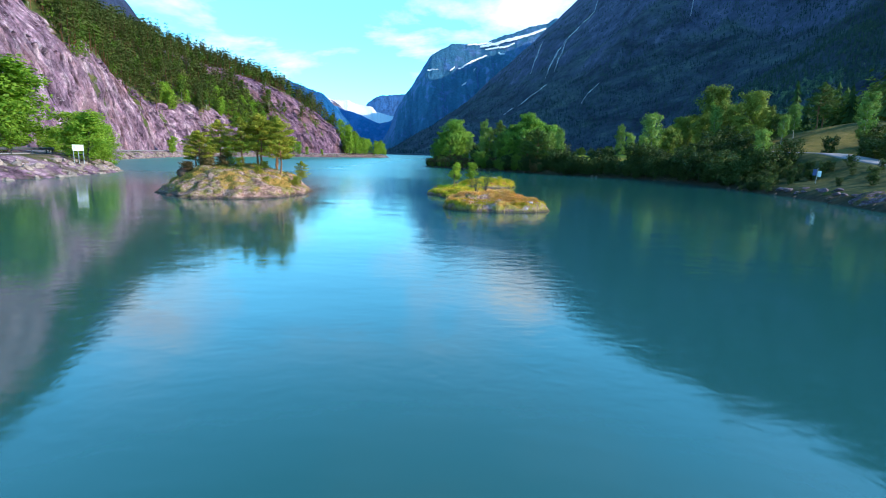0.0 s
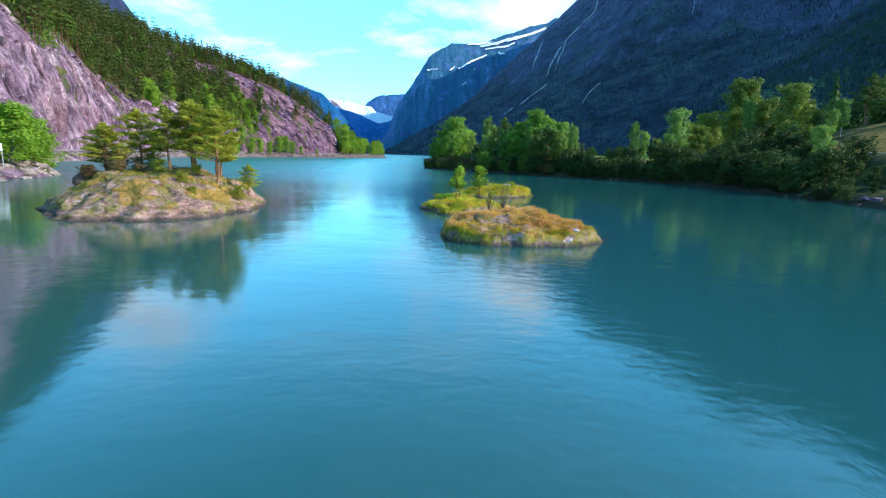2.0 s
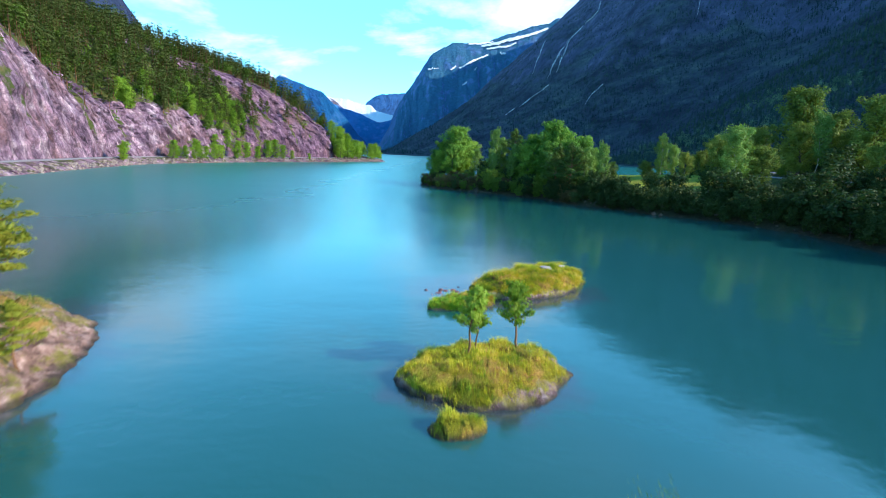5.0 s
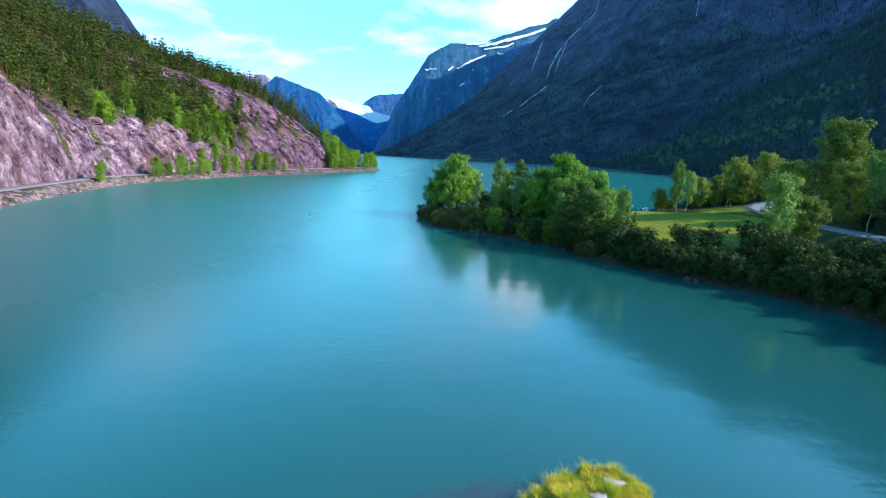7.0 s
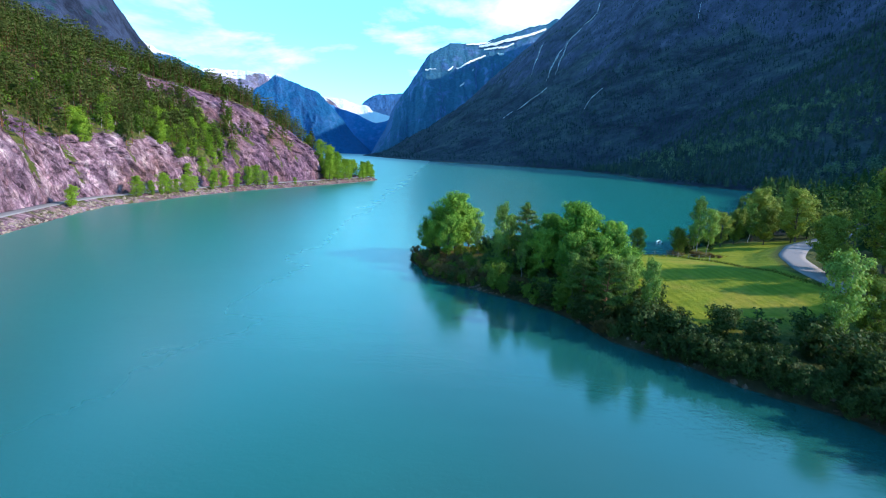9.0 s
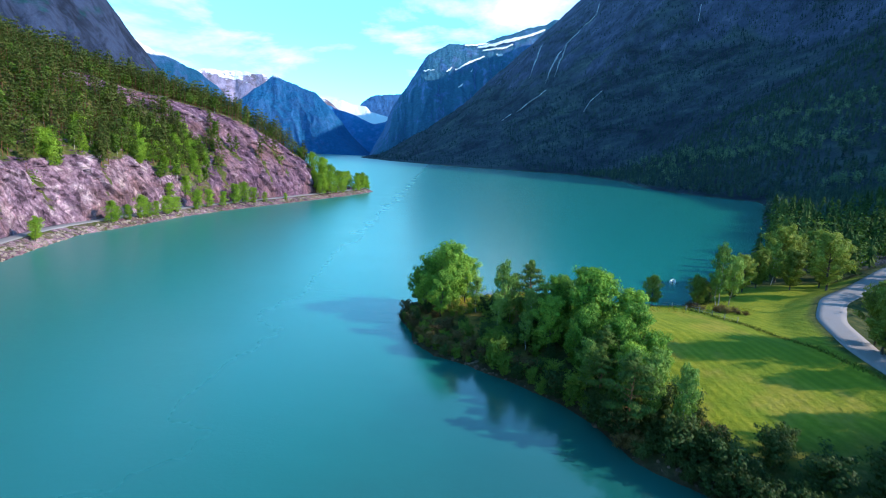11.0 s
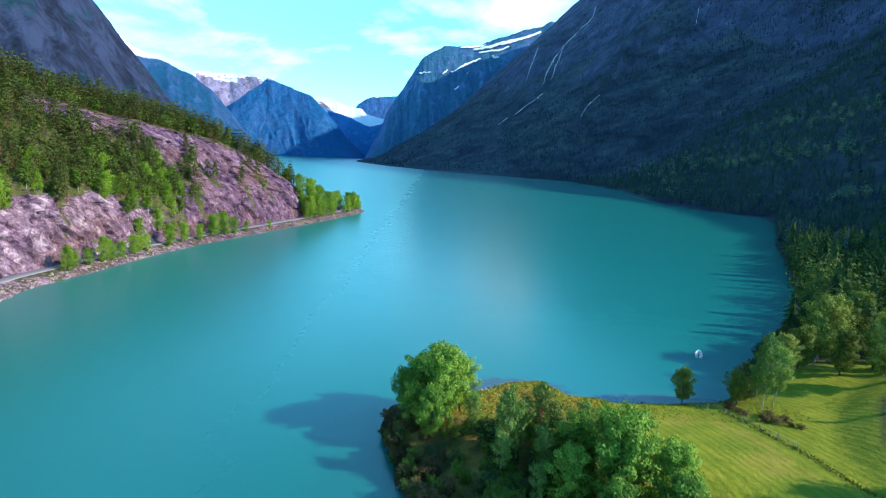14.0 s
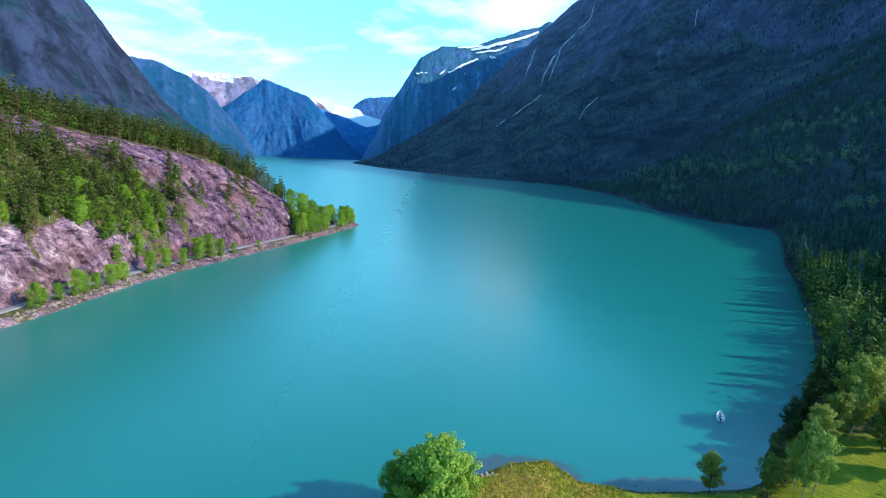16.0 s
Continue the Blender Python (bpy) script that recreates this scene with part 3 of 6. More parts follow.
def ridge_mountain(name, ridge, front, back, material, label, sharp=1.1, amp=0.11, cell=230, seed=1, foot=-25, near=1.0):
    """A mountain by its crest line. Its flanks fall towards the valley and away from it, cut by gullies."""
    pts = np.array(ridge, float)
    pts[:, 0] = VALLEY[0] + (pts[:, 0] - VALLEY[0]) * near
    pts[:, 1] = VALLEY[1] + (pts[:, 1] - VALLEY[1]) * near
    pts[:, 2] = 25 + (pts[:, 2] - 25) * near
    seg = np.r_[0, np.cumsum(np.hypot(np.diff(pts[:, 0]), np.diff(pts[:, 1])))]
    n = int(max(90, seg[-1] / 6))
    s = np.linspace(0, seg[-1], n)
    rx, ry, rz = (np.interp(s, seg, pts[:, k]) for k in range(3))
    for _ in range(6):
        rz[1:-1] = (rz[:-2] + 2 * rz[1:-1] + rz[2:]) / 4
    rz = rz + np.clip(rz, 0, 400) * 0.07 * fbm(s / 60, s * 0, octaves=5, seed=seed + 70)
    v = np.concatenate([np.linspace(-1, 0, 110), np.linspace(0, 1, 16)[1:]])
    V, S = np.meshgrid(v, s)
    RX, RY, RZ = (np.repeat(a[:, None], len(v), 1) for a in (rx, ry, rz))
    across = np.where(V < 0, V * front, V * back)
    rad = np.hypot(RX - VALLEY[0], RY - VALLEY[1])
    X, Y = RX + (RX - VALLEY[0]) / rad * across, RY + (RY - VALLEY[1]) / rad * across
    h = 1 - np.abs(V)
    Z = foot + (RZ - foot) * h ** sharp
    broken = np.clip(np.abs(V) * 5, 0, 1) * np.clip(h * 4, 0, 1)
    gully = np.abs(fbm(S / 150 + 0.4 * V, V * 1.6, octaves=6, seed=seed + 20, gain=0.55)) * 2
    rough = fbm(X / cell, Y / cell, octaves=7, seed=seed, gain=0.55)
    Z = Z + broken * (RZ - foot) * (amp * rough - amp * 0.9 * gully + amp * 0.18)
    ob = grid_mesh(name, X, Y, Z, material, attrs={"gully": gully})
    return tagged(ob, label, "mountain", kind="structure")


# the blues of these base colours stand in for the haze of distance
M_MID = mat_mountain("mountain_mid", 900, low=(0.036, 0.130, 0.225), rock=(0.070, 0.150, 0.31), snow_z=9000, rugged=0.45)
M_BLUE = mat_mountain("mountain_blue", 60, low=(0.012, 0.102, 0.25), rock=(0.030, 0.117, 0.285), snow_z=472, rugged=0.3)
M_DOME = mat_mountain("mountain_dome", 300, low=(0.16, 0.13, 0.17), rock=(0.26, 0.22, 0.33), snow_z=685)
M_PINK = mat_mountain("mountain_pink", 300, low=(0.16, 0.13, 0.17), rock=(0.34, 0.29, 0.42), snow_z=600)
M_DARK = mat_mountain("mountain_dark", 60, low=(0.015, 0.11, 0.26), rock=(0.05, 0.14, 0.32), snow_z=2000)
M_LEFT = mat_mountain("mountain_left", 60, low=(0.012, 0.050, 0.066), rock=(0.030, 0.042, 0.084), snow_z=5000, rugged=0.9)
# M_BLUE made brighter, to offset the shade on this ridge
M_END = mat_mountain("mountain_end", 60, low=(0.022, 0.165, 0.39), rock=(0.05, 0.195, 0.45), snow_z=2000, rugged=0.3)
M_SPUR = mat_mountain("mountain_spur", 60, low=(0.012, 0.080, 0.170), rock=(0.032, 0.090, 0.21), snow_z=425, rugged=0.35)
M_ICE = mat_mountain("glacier", 10, low=(0.75, 0.8, 0.88), rock=(0.6, 0.63, 0.7), snow_z=60)

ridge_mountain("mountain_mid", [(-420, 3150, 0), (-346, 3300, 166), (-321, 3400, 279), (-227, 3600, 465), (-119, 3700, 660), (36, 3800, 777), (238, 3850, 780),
               (443, 3900, 865), (802, 4000, 1006), (1500, 4200, 1100)], 1000, 300, M_MID, "steep mountain in hazy blue-green with streaks of summer snow", seed=41, near=0.9)
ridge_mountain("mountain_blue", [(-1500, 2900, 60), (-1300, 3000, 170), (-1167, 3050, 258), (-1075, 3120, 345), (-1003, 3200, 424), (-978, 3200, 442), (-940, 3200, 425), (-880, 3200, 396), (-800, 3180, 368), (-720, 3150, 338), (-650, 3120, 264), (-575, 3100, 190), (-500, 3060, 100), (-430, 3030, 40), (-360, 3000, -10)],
               420, 300, M_BLUE, "wooded mountain in dark haze blue with a snow-dusted summit", seed=43, amp=0.17)
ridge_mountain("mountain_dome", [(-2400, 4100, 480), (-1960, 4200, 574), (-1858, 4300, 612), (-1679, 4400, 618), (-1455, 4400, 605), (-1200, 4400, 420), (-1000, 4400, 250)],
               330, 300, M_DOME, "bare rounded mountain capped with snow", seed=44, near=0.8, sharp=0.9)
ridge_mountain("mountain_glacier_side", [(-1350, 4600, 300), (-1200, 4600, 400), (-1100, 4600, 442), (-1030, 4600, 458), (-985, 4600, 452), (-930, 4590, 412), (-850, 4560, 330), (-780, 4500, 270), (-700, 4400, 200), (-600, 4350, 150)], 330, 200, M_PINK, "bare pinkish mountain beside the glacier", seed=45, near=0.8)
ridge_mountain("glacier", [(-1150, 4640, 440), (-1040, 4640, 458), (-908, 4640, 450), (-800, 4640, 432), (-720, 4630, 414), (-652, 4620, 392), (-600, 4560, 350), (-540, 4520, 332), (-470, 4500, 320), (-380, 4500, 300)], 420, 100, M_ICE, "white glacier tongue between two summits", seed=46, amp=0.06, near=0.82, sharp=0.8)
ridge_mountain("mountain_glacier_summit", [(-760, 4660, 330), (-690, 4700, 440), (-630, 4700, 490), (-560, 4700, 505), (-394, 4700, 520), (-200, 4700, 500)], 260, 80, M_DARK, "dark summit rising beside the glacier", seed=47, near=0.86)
ridge_mountain("mountain_valley_end", [(-1000, 4100, 400), (-860, 4200, 350), (-779, 4200, 325), (-700, 4200, 300), (-640, 4200, 276), (-573, 4200, 248), (-520, 4200, 232), (-440, 4200, 250), (-300, 4200, 330)], 250, 100, M_END, "low ridge in dark haze blue closing the valley below the glacier", seed=50, near=0.82)
ridge_mountain("mountain_left_spur", [(-1600, 1900, 700), (-1290, 2200, 470), (-1243, 2200, 442), (-1195, 2300, 394), (-1064, 2400, 344), (-970, 2450, 248), (-869, 2500, 108), (-800, 2510, -10)], 500, 300, M_SPUR, "mountain spur in hazy blue-green falling to the lake", seed=48)
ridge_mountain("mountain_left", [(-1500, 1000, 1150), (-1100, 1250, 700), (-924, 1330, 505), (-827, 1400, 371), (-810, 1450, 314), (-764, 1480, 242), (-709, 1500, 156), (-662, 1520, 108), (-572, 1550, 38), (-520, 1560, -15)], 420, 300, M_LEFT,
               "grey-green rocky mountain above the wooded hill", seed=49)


m_ = Mat("old_snow")
SNOW = m_.done(m_.ramp(m_.noise(0.03, 6, 0.7), (0.3, (0.62, 0.68, 0.80)), (0.6, (0.88, 0.90, 0.95))), 0.7)


def snowfield(path, width, seed):
    """A tapering drift of old snow in a hollow of the mountain."""
    r = np.random.default_rng(seed)
    p = np.array(path, float)
    u = np.linspace(0, len(p) - 1, 26)
    p = np.column_stack([np.interp(u, np.arange(len(p)), p[:, k]) for k in range(3)])
    w = width * np.sin(np.linspace(0.12, math.pi - 0.12, 26)) ** 0.6 * (0.55 + 0.8 * r.random(26))
    p[:, 2] += np.cumsum(r.normal(0, 1.6, 26))
    lift = np.array([0, -16.0, 5.0])
    rows = [p + lift + np.column_stack([np.zeros(26), w * a * 0.6, w * a + h]) for a, h in ((-1, -4), (-0.5, 1.5), (0.1, 2), (0.8, -4))]
    P = np.stack(rows, 0)
    ob = grid_mesh("snowfield", P[..., 0], P[..., 1], P[..., 2], SNOW)
    return tagged(ob, "drift of old summer snow lying across the blue mountain", "snow", "snowfields on the mountain", kind="structure")


snowfield([(212, 3440, 684), (324, 3444, 706), (431, 3462, 741), (541, 3498, 783), (644, 3546, 828)], 13, 1)
snowfield([(72, 3229, 509), (119, 3255, 540), (163, 3303, 572), (250, 3344, 612)], 6, 2)
snowfield([(242, 3401, 655), (358, 3413, 678), (429, 3429, 704)], 5, 3)
snowfield([(92, 3082, 397), (118, 3115, 423)], 5, 4)
snowfield([(130, 3434, 693), (205, 3460, 715), (291, 3488, 740)], 5, 5)
snowfield([(22, 3202, 500), (52, 3224, 517)], 4, 6)
snowfield([(165, 3226, 509), (179, 3255, 530)], 5, 7)
snowfield([(-113, 3222, 497), (-48, 3225, 513)], 3, 8)
snowfield([(324, 3370, 632), (363, 3383, 643)], 6, 9)


# ---- building tools ----
def fast_mesh(name, verts, faces, material, smooth=False, attrs=None):
    """A mesh from arrays: verts n x 3, faces m x 3 or m x 4."""
    verts, faces = np.asarray(verts, np.float32), np.asarray(faces, np.int32)
    me = bpy.data.meshes.new(name)
    k = faces.shape[1]
    me.vertices.add(len(verts))
    me.vertices.foreach_set("co", verts.ravel())
    me.loops.add(faces.size)
    me.loops.foreach_set("vertex_index", faces.ravel())
    me.polygons.add(len(faces))
    me.polygons.foreach_set("loop_start", np.arange(0, faces.size, k, dtype=np.int32))
    me.polygons.foreach_set("use_smooth", np.full(len(faces), smooth))
    for key, val in (attrs or {}).items():
        a = me.attributes.new(key, "FLOAT", "POINT")
        a.data.foreach_set("value", np.ascontiguousarray(val, dtype=np.float32).ravel())
    me.materials.append(material)
    me.update(calc_edges=True)
    return me


def child(name, me, parent, label=""):
    ob = new(name, me)
    ob.parent = parent
    if label:
        ob["label"] = label
    return ob


class Pile:
    """Gathers quads and triangles (as quads with a doubled corner avoided: two lists) into one mesh."""

    def __init__(self):
        self.v, self.f, self.n = [], [], 0

    def add(self, verts, faces):
        self.v.append(np.asarray(verts, float))
        self.f.append(np.asarray(faces, np.int64) + self.n)
        self.n += len(verts)

    def mesh(self, name, material, smooth=False):
        return fast_mesh(name, np.concatenate(self.v), np.concatenate(self.f), material, smooth)


def tube(path, radii, sides=6):
    """Quads of a tapered tube along a path."""
    path, radii = np.asarray(path, float), np.asarray(radii, float)
    tan = np.gradient(path, axis=0)
    tan /= np.linalg.norm(tan, axis=1)[:, None] + 1e-9
    ref = np.where(np.abs(tan[:, 2:3]) > 0.9, [[1.0, 0, 0]], [[0, 0, 1.0]])
    a = np.cross(tan, ref)
    a /= np.linalg.norm(a, axis=1)[:, None] + 1e-9
    b = np.cross(tan, a)
    th = np.linspace(0, 2 * np.pi, sides, endpoint=False)
    v = path[:, None] + radii[:, None, None] * (np.cos(th)[None, :, None] * a[:, None] + np.sin(th)[None, :, None] * b[:, None])
    n = len(path)
    i = np.arange(n - 1)[:, None] * sides
    j = np.arange(sides)[None]
    q = np.stack([i + j, i + (j + 1) % sides, i + sides + (j + 1) % sides, i + sides + j], -1).reshape(-1, 4)
    return v.reshape(-1, 3), q


def boxed(x0, x1, y0, y1, z0, z1):
    v = [(x, y, z) for z in (z0, z1) for y in (y0, y1) for x in (x0, x1)]
    f = [(0, 2, 3, 1), (4, 5, 7, 6), (0, 1, 5, 4), (2, 6, 7, 3), (0, 4, 6, 2), (1, 3, 7, 5)]
    return np.array(v, float), np.array(f)


def unit(v):
    return v / (np.linalg.norm(v, axis=-1, keepdims=True) + 1e-9)


def smooth_line(pts, step=1.5):
    p = np.array(pts, float)
    s = np.r_[0, np.cumsum(np.hypot(*np.diff(p[:, :2], axis=0).T))]
    u = np.arange(0, s[-1], step)
    q = np.column_stack([np.interp(u, s, p[:, k]) for k in range(p.shape[1])])
    for _ in range(4):
        q[1:-1] = (q[:-2] + 2 * q[1:-1] + q[2:]) / 4
    return q


def leaves(rng, where, out, size, flat=0.0, slim=1.0, droop=0.0, wild=0.5):
    """One bent quad for each leaf spray: where n x 3, out n x 3 the way that it roughly faces."""
    n = len(where)
    nor = unit(unit(out) + rng.normal(0, wild, (n, 3)) + [0, 0, flat])
    t = unit(np.cross(nor, rng.normal(0, 1, (n, 3))))
    t[:, 2] -= droop
    t = unit(t)
    b = np.cross(nor, t)
    s = size * rng.uniform(0.6, 1.35, (n, 1))
    v = np.stack([where - t * s, where + b * s * 0.55 * slim, where + t * s, where - b * s * 0.55 * slim], 1)
    return v.reshape(-1, 3), np.arange(n * 4).reshape(n, 4)


# ---- plant materials ----
def mat_leaf(name, dark, mid, light, wild=0.5, through_light=0.3, patch=0.0, gloss=0.2):
    m = Mat(name)
    v = m.math("ADD", m.math("MULTIPLY", m.island(), wild), m.math("MULTIPLY", m.rand(), 1 - wild))
    if patch:
        v = m.math("ADD", m.math("MULTIPLY", m.island(), 0.3), m.math("MULTIPLY", m.mask(m.noise(patch, 3, 0.6), 0.32, 0.68), 0.7))
    c = m.ramp(v, (0.0, dark), (0.5, mid), (1.0, light))
    m.link(c, m.bsdf.inputs["Base Color"])
    m.bsdf.inputs["Roughness"].default_value = 0.85 - gloss
    m.bsdf.inputs["Specular IOR Level"].default_value = gloss
    tr = m.nt.nodes.new("ShaderNodeBsdfTranslucent")
    m.link(m.mix(1.0, c, (0.85, 1.0, 0.45), "MULTIPLY"), tr.inputs[0])
    mx = m.nt.nodes.new("ShaderNodeMixShader")
    mx.inputs[0].default_value = through_light
    m.link(m.bsdf.outputs[0], mx.inputs[1])
    m.link(tr.outputs[0], mx.inputs[2])
    m.link(mx.outputs[0], m.nt.nodes["Material Output"].inputs[0])
    return m.m


def mat_bark(name, a, b, scale=4.0):
    m = Mat(name)
    n = m.noise(scale, 6, 0.7, m.scaled((1, 1, 0.3)))
    m.bump(n, 0.6, 0.05)
    return m.done(m.ramp(n, (0.35, a), (0.65, b)), 0.9, 0.2)


LEAF_BROAD = mat_leaf("leaf_broad", (0.066, 0.165, 0.024), (0.185, 0.345, 0.044), (0.470, 0.600, 0.090), through_light=0.28)
LEAF_BIRCH = mat_leaf("leaf_birch", (0.085, 0.165, 0.038), (0.185, 0.300, 0.062), (0.370, 0.470, 0.115), through_light=0.3)
# LEAF_BUSH is darkened to stand for the shade lying on the bank
LEAF_BUSH = mat_leaf("leaf_bush", (0.022, 0.042, 0.013), (0.050, 0.084, 0.021), (0.120, 0.155, 0.045), through_light=0.3)
LEAF_TIP = mat_leaf("leaf_tip", (0.075, 0.135, 0.026), (0.180, 0.280, 0.045), (0.350, 0.440, 0.095), through_light=0.55)
LEAF_HEATH = mat_leaf("leaf_heath", (0.060, 0.040, 0.018), (0.170, 0.110, 0.045), (0.300, 0.230, 0.080), through_light=0.3)
LEAF_LIME = mat_leaf("leaf_lime", (0.125, 0.225, 0.022), (0.255, 0.400, 0.042), (0.430, 0.560, 0.085), through_light=0.5)
NEEDLE_PINE = mat_leaf("needle_pine", (0.050, 0.096, 0.020), (0.101, 0.163, 0.031), (0.186, 0.248, 0.054), through_light=0.25)
NEEDLE_ISLE = mat_leaf("needle_isle", (0.14, 0.17, 0.020), (0.30, 0.31, 0.035), (0.52, 0.46, 0.07), through_light=0.5)
NEEDLE_YOUNG = mat_leaf("needle_young", (0.14, 0.22, 0.025), (0.31, 0.42, 0.05), (0.50, 0.58, 0.10), through_light=0.55)
# blue-green and dark: the shade at the mountain foot is in the colour
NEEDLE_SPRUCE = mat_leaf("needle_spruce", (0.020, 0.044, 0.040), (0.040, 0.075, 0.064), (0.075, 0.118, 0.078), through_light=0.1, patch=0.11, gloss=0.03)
NEEDLE_HILL = mat_leaf("needle_hill", (0.052, 0.070, 0.022), (0.088, 0.110, 0.030), (0.140, 0.158, 0.046), through_light=0.3, patch=0.12, gloss=0.05)
LEAF_HILL = mat_leaf("leaf_hill", (0.055, 0.100, 0.018), (0.110, 0.175, 0.028), (0.190, 0.265, 0.045), through_light=0.4, patch=0.15, gloss=0.08)
BARK = mat_bark("bark", (0.05, 0.04, 0.035), (0.16, 0.13, 0.11))
BARK_BIRCH = mat_bark("bark_birch", (0.14, 0.12, 0.11), (0.62, 0.58, 0.54), 2.5)
BARK_PINE = mat_bark("bark_pine", (0.12, 0.06, 0.035), (0.36, 0.17, 0.085), 3.0)


# ---- trees ----
def limbs_of(rng, height, first, count, reach, rise, lean=0.0):
    """Trunk path and limb paths of a tree."""
    n = 9
    tz = np.linspace(0, height, n)
    bend = np.cumsum(rng.normal(0, 0.012 * height, (n, 2)), 0)
    bend -= bend[0]
    trunk = np.column_stack([bend[:, 0] + lean * tz, bend[:, 1], tz])
    out = []
    for k in range(count):
        f = first + (0.97 - first) * (k + rng.uniform(0, 0.8)) / count
        base = np.array([np.interp(f * height, tz, trunk[:, i]) for i in range(3)])
        az = k * 2.4 + rng.uniform(-0.5, 0.5)
        ln = reach(f) * rng.uniform(0.55, 1.25)
        d = np.array([math.cos(az), math.sin(az), rise(f)])
        d /= np.linalg.norm(d)
        u = np.linspace(0, 1, 5)[:, None]
        p = base + d * ln * u + np.array([0, 0, 0.10 * ln]) * u ** 2 + rng.normal(0, 0.03 * ln, (5, 3)) * u
        out.append(p)
    return trunk, out


def make_tree(name, kind, height, seed, leaf, bark, label, category="tree", thin=1.0):
    """One tree: root at its base, a trunk with limbs and a crown of single leaf sprays."""
    rng = np.random.default_rng(seed)
    root = new(name)
    wood, crown = Pile(), Pile()
    if kind == "broad":
        first, count, spray, size, thick = 0.12, 46, 430, 0.0122 * height, 0.016
        reach, rise = (lambda f: height * (0.08 + 0.25 * math.sin(math.pi * min(1, max(0.03, (f - 0.05) / 0.97)) ** 0.85))), (lambda f: 0.35 + 1.0 * f)
        blob, droop = 0.074, 0.25
    elif kind == "birch":
        first, count, spray, size, thick = 0.25, 26, 210, 0.0150 * height, 0.010
        reach, rise = (lambda f: height * (0.07 + 0.17 * math.sin(math.pi * (f - 0.12) / 0.95))), (lambda f: 0.5 + 0.8 * f)
        blob, droop = 0.072, 0.5
    elif kind == "pine":
        first, count, spray, size, thick = 0.30, 26, 190, 0.024 * height, 0.016
        reach, rise = (lambda f: height * (0.34 - 0.26 * max(0, f - 0.42) / 0.55 if f > 0.42 else 0.24 + 0.6 * (f - 0.3))), (lambda f: 0.02 + 0.40 * f)
        blob, droop = 0.075, 0.0
    elif kind == "thin_pine":
        first, count, spray, size, thick = 0.38, 16, 40, 0.046 * height, 0.012
        reach, rise = (lambda f: height * (0.21 - 0.14 * max(0, f - 0.5) / 0.5)), (lambda f: 0.05 + 0.4 * f)
        blob, droop = 0.07, 0.0
    elif kind == "thin_birch":
        first, count, spray, size, thick = 0.22, 16, 48, 0.040 * height, 0.010
        reach, rise = (lambda f: height * (0.08 + 0.16 * math.sin(math.pi * (f - 0.1) / 0.95))), (lambda f: 0.5 + 0.7 * f)
        blob, droop = 0.09, 0.3
    elif kind == "crowned":
        first, count, spray, size, thick = 0.36, 22, 84, 0.022 * height, 0.014
        reach, rise = (lambda f: height * (0.06 + 0.32 * (1.0 - f))), (lambda f: 0.5 + 0.5 * f)
        blob, droop = 0.058, 0.0
    elif kind == "sapling":
        first, count, spray, size, thick = 0.05, 30, 240, 0.0125 * height, 0.010
        reach, rise = (lambda f: height * (0.13 + 0.15 * math.sin(math.pi * min(1, f + 0.05)))), (lambda f: 0.8 + 0.9 * f)
        blob, droop = 0.085, 0.3
    elif kind == "bush":
        first, count, spray, size, thick = 0.06, 30, 150, 0.026 * height, 0.012
        reach, rise = (lambda f: height * (0.30 + 0.22 * math.sin(math.pi * f))), (lambda f: 0.55 + 0.7 * f)
        blob, droop = 0.125, 0.2
    trunk, limbs = limbs_of(rng, height * 0.93, first, count, reach, rise, rng.uniform(-0.03, 0.03))
    light = "thin" in kind
    spray, size = spray * thin, size / thin ** 0.5
    wood.add(*tube(np.vstack([trunk[0] - [0, 0, 0.5], trunk]), np.r_[thick * 1.35, np.linspace(thick * 1.1, thick * 0.12, len(trunk))] * height, 4 if light else 7))
    mid = np.array([0, 0, height * 0.55])
    for k, p in enumerate(limbs):
        if not light and (kind not in ("bush", "sapling") or k % 2):
            wood.add(*tube(p, np.linspace(thick * 0.42, thick * 0.07, 5) * height * (1.1 - k / count * 0.6), 3 if kind in ("bush", "sapling") else 4))
        spots = []
        for u in (0.45, 0.7, 0.9, 1.02):
            c = p[0] + (p[-1] - p[0]) * u
            spots.append((c, blob * height * rng.uniform(0.7, 1.15)))
        for c, r in spots:
            n = int(spray / 4 * rng.uniform(0.6, 1.3))
            d = unit(rng.normal(0, 1, (n, 3)))
            squash = np.array([1, 1, 0.38 if "pine" in kind else 0.8])
            w = c + d * squash * r * rng.uniform(0.35, 1.0, (n, 1)) ** 0.6
            v, f = leaves(rng, w, d * 0.8 + unit(w - mid) * 0.9, size, flat=0.6 if "pine" in kind else 0.15, slim=0.4 if "pine" in kind else 1.0, droop=droop)
            crown.add(v, f)
    n = int(spray * 0.9)
    d = unit(rng.normal(0, 1, (n, 3)))
    w = trunk[-1] + d * blob * height * [0.8, 0.8, 1.2] * rng.uniform(0.3, 1, (n, 1))
    crown.add(*leaves(rng, w, d, size, droop=droop))
    child("trunk", wood.mesh("trunk", bark, True), root)
    child("crown", crown.mesh("crown", leaf), root)
    return tagged(root, label, category)


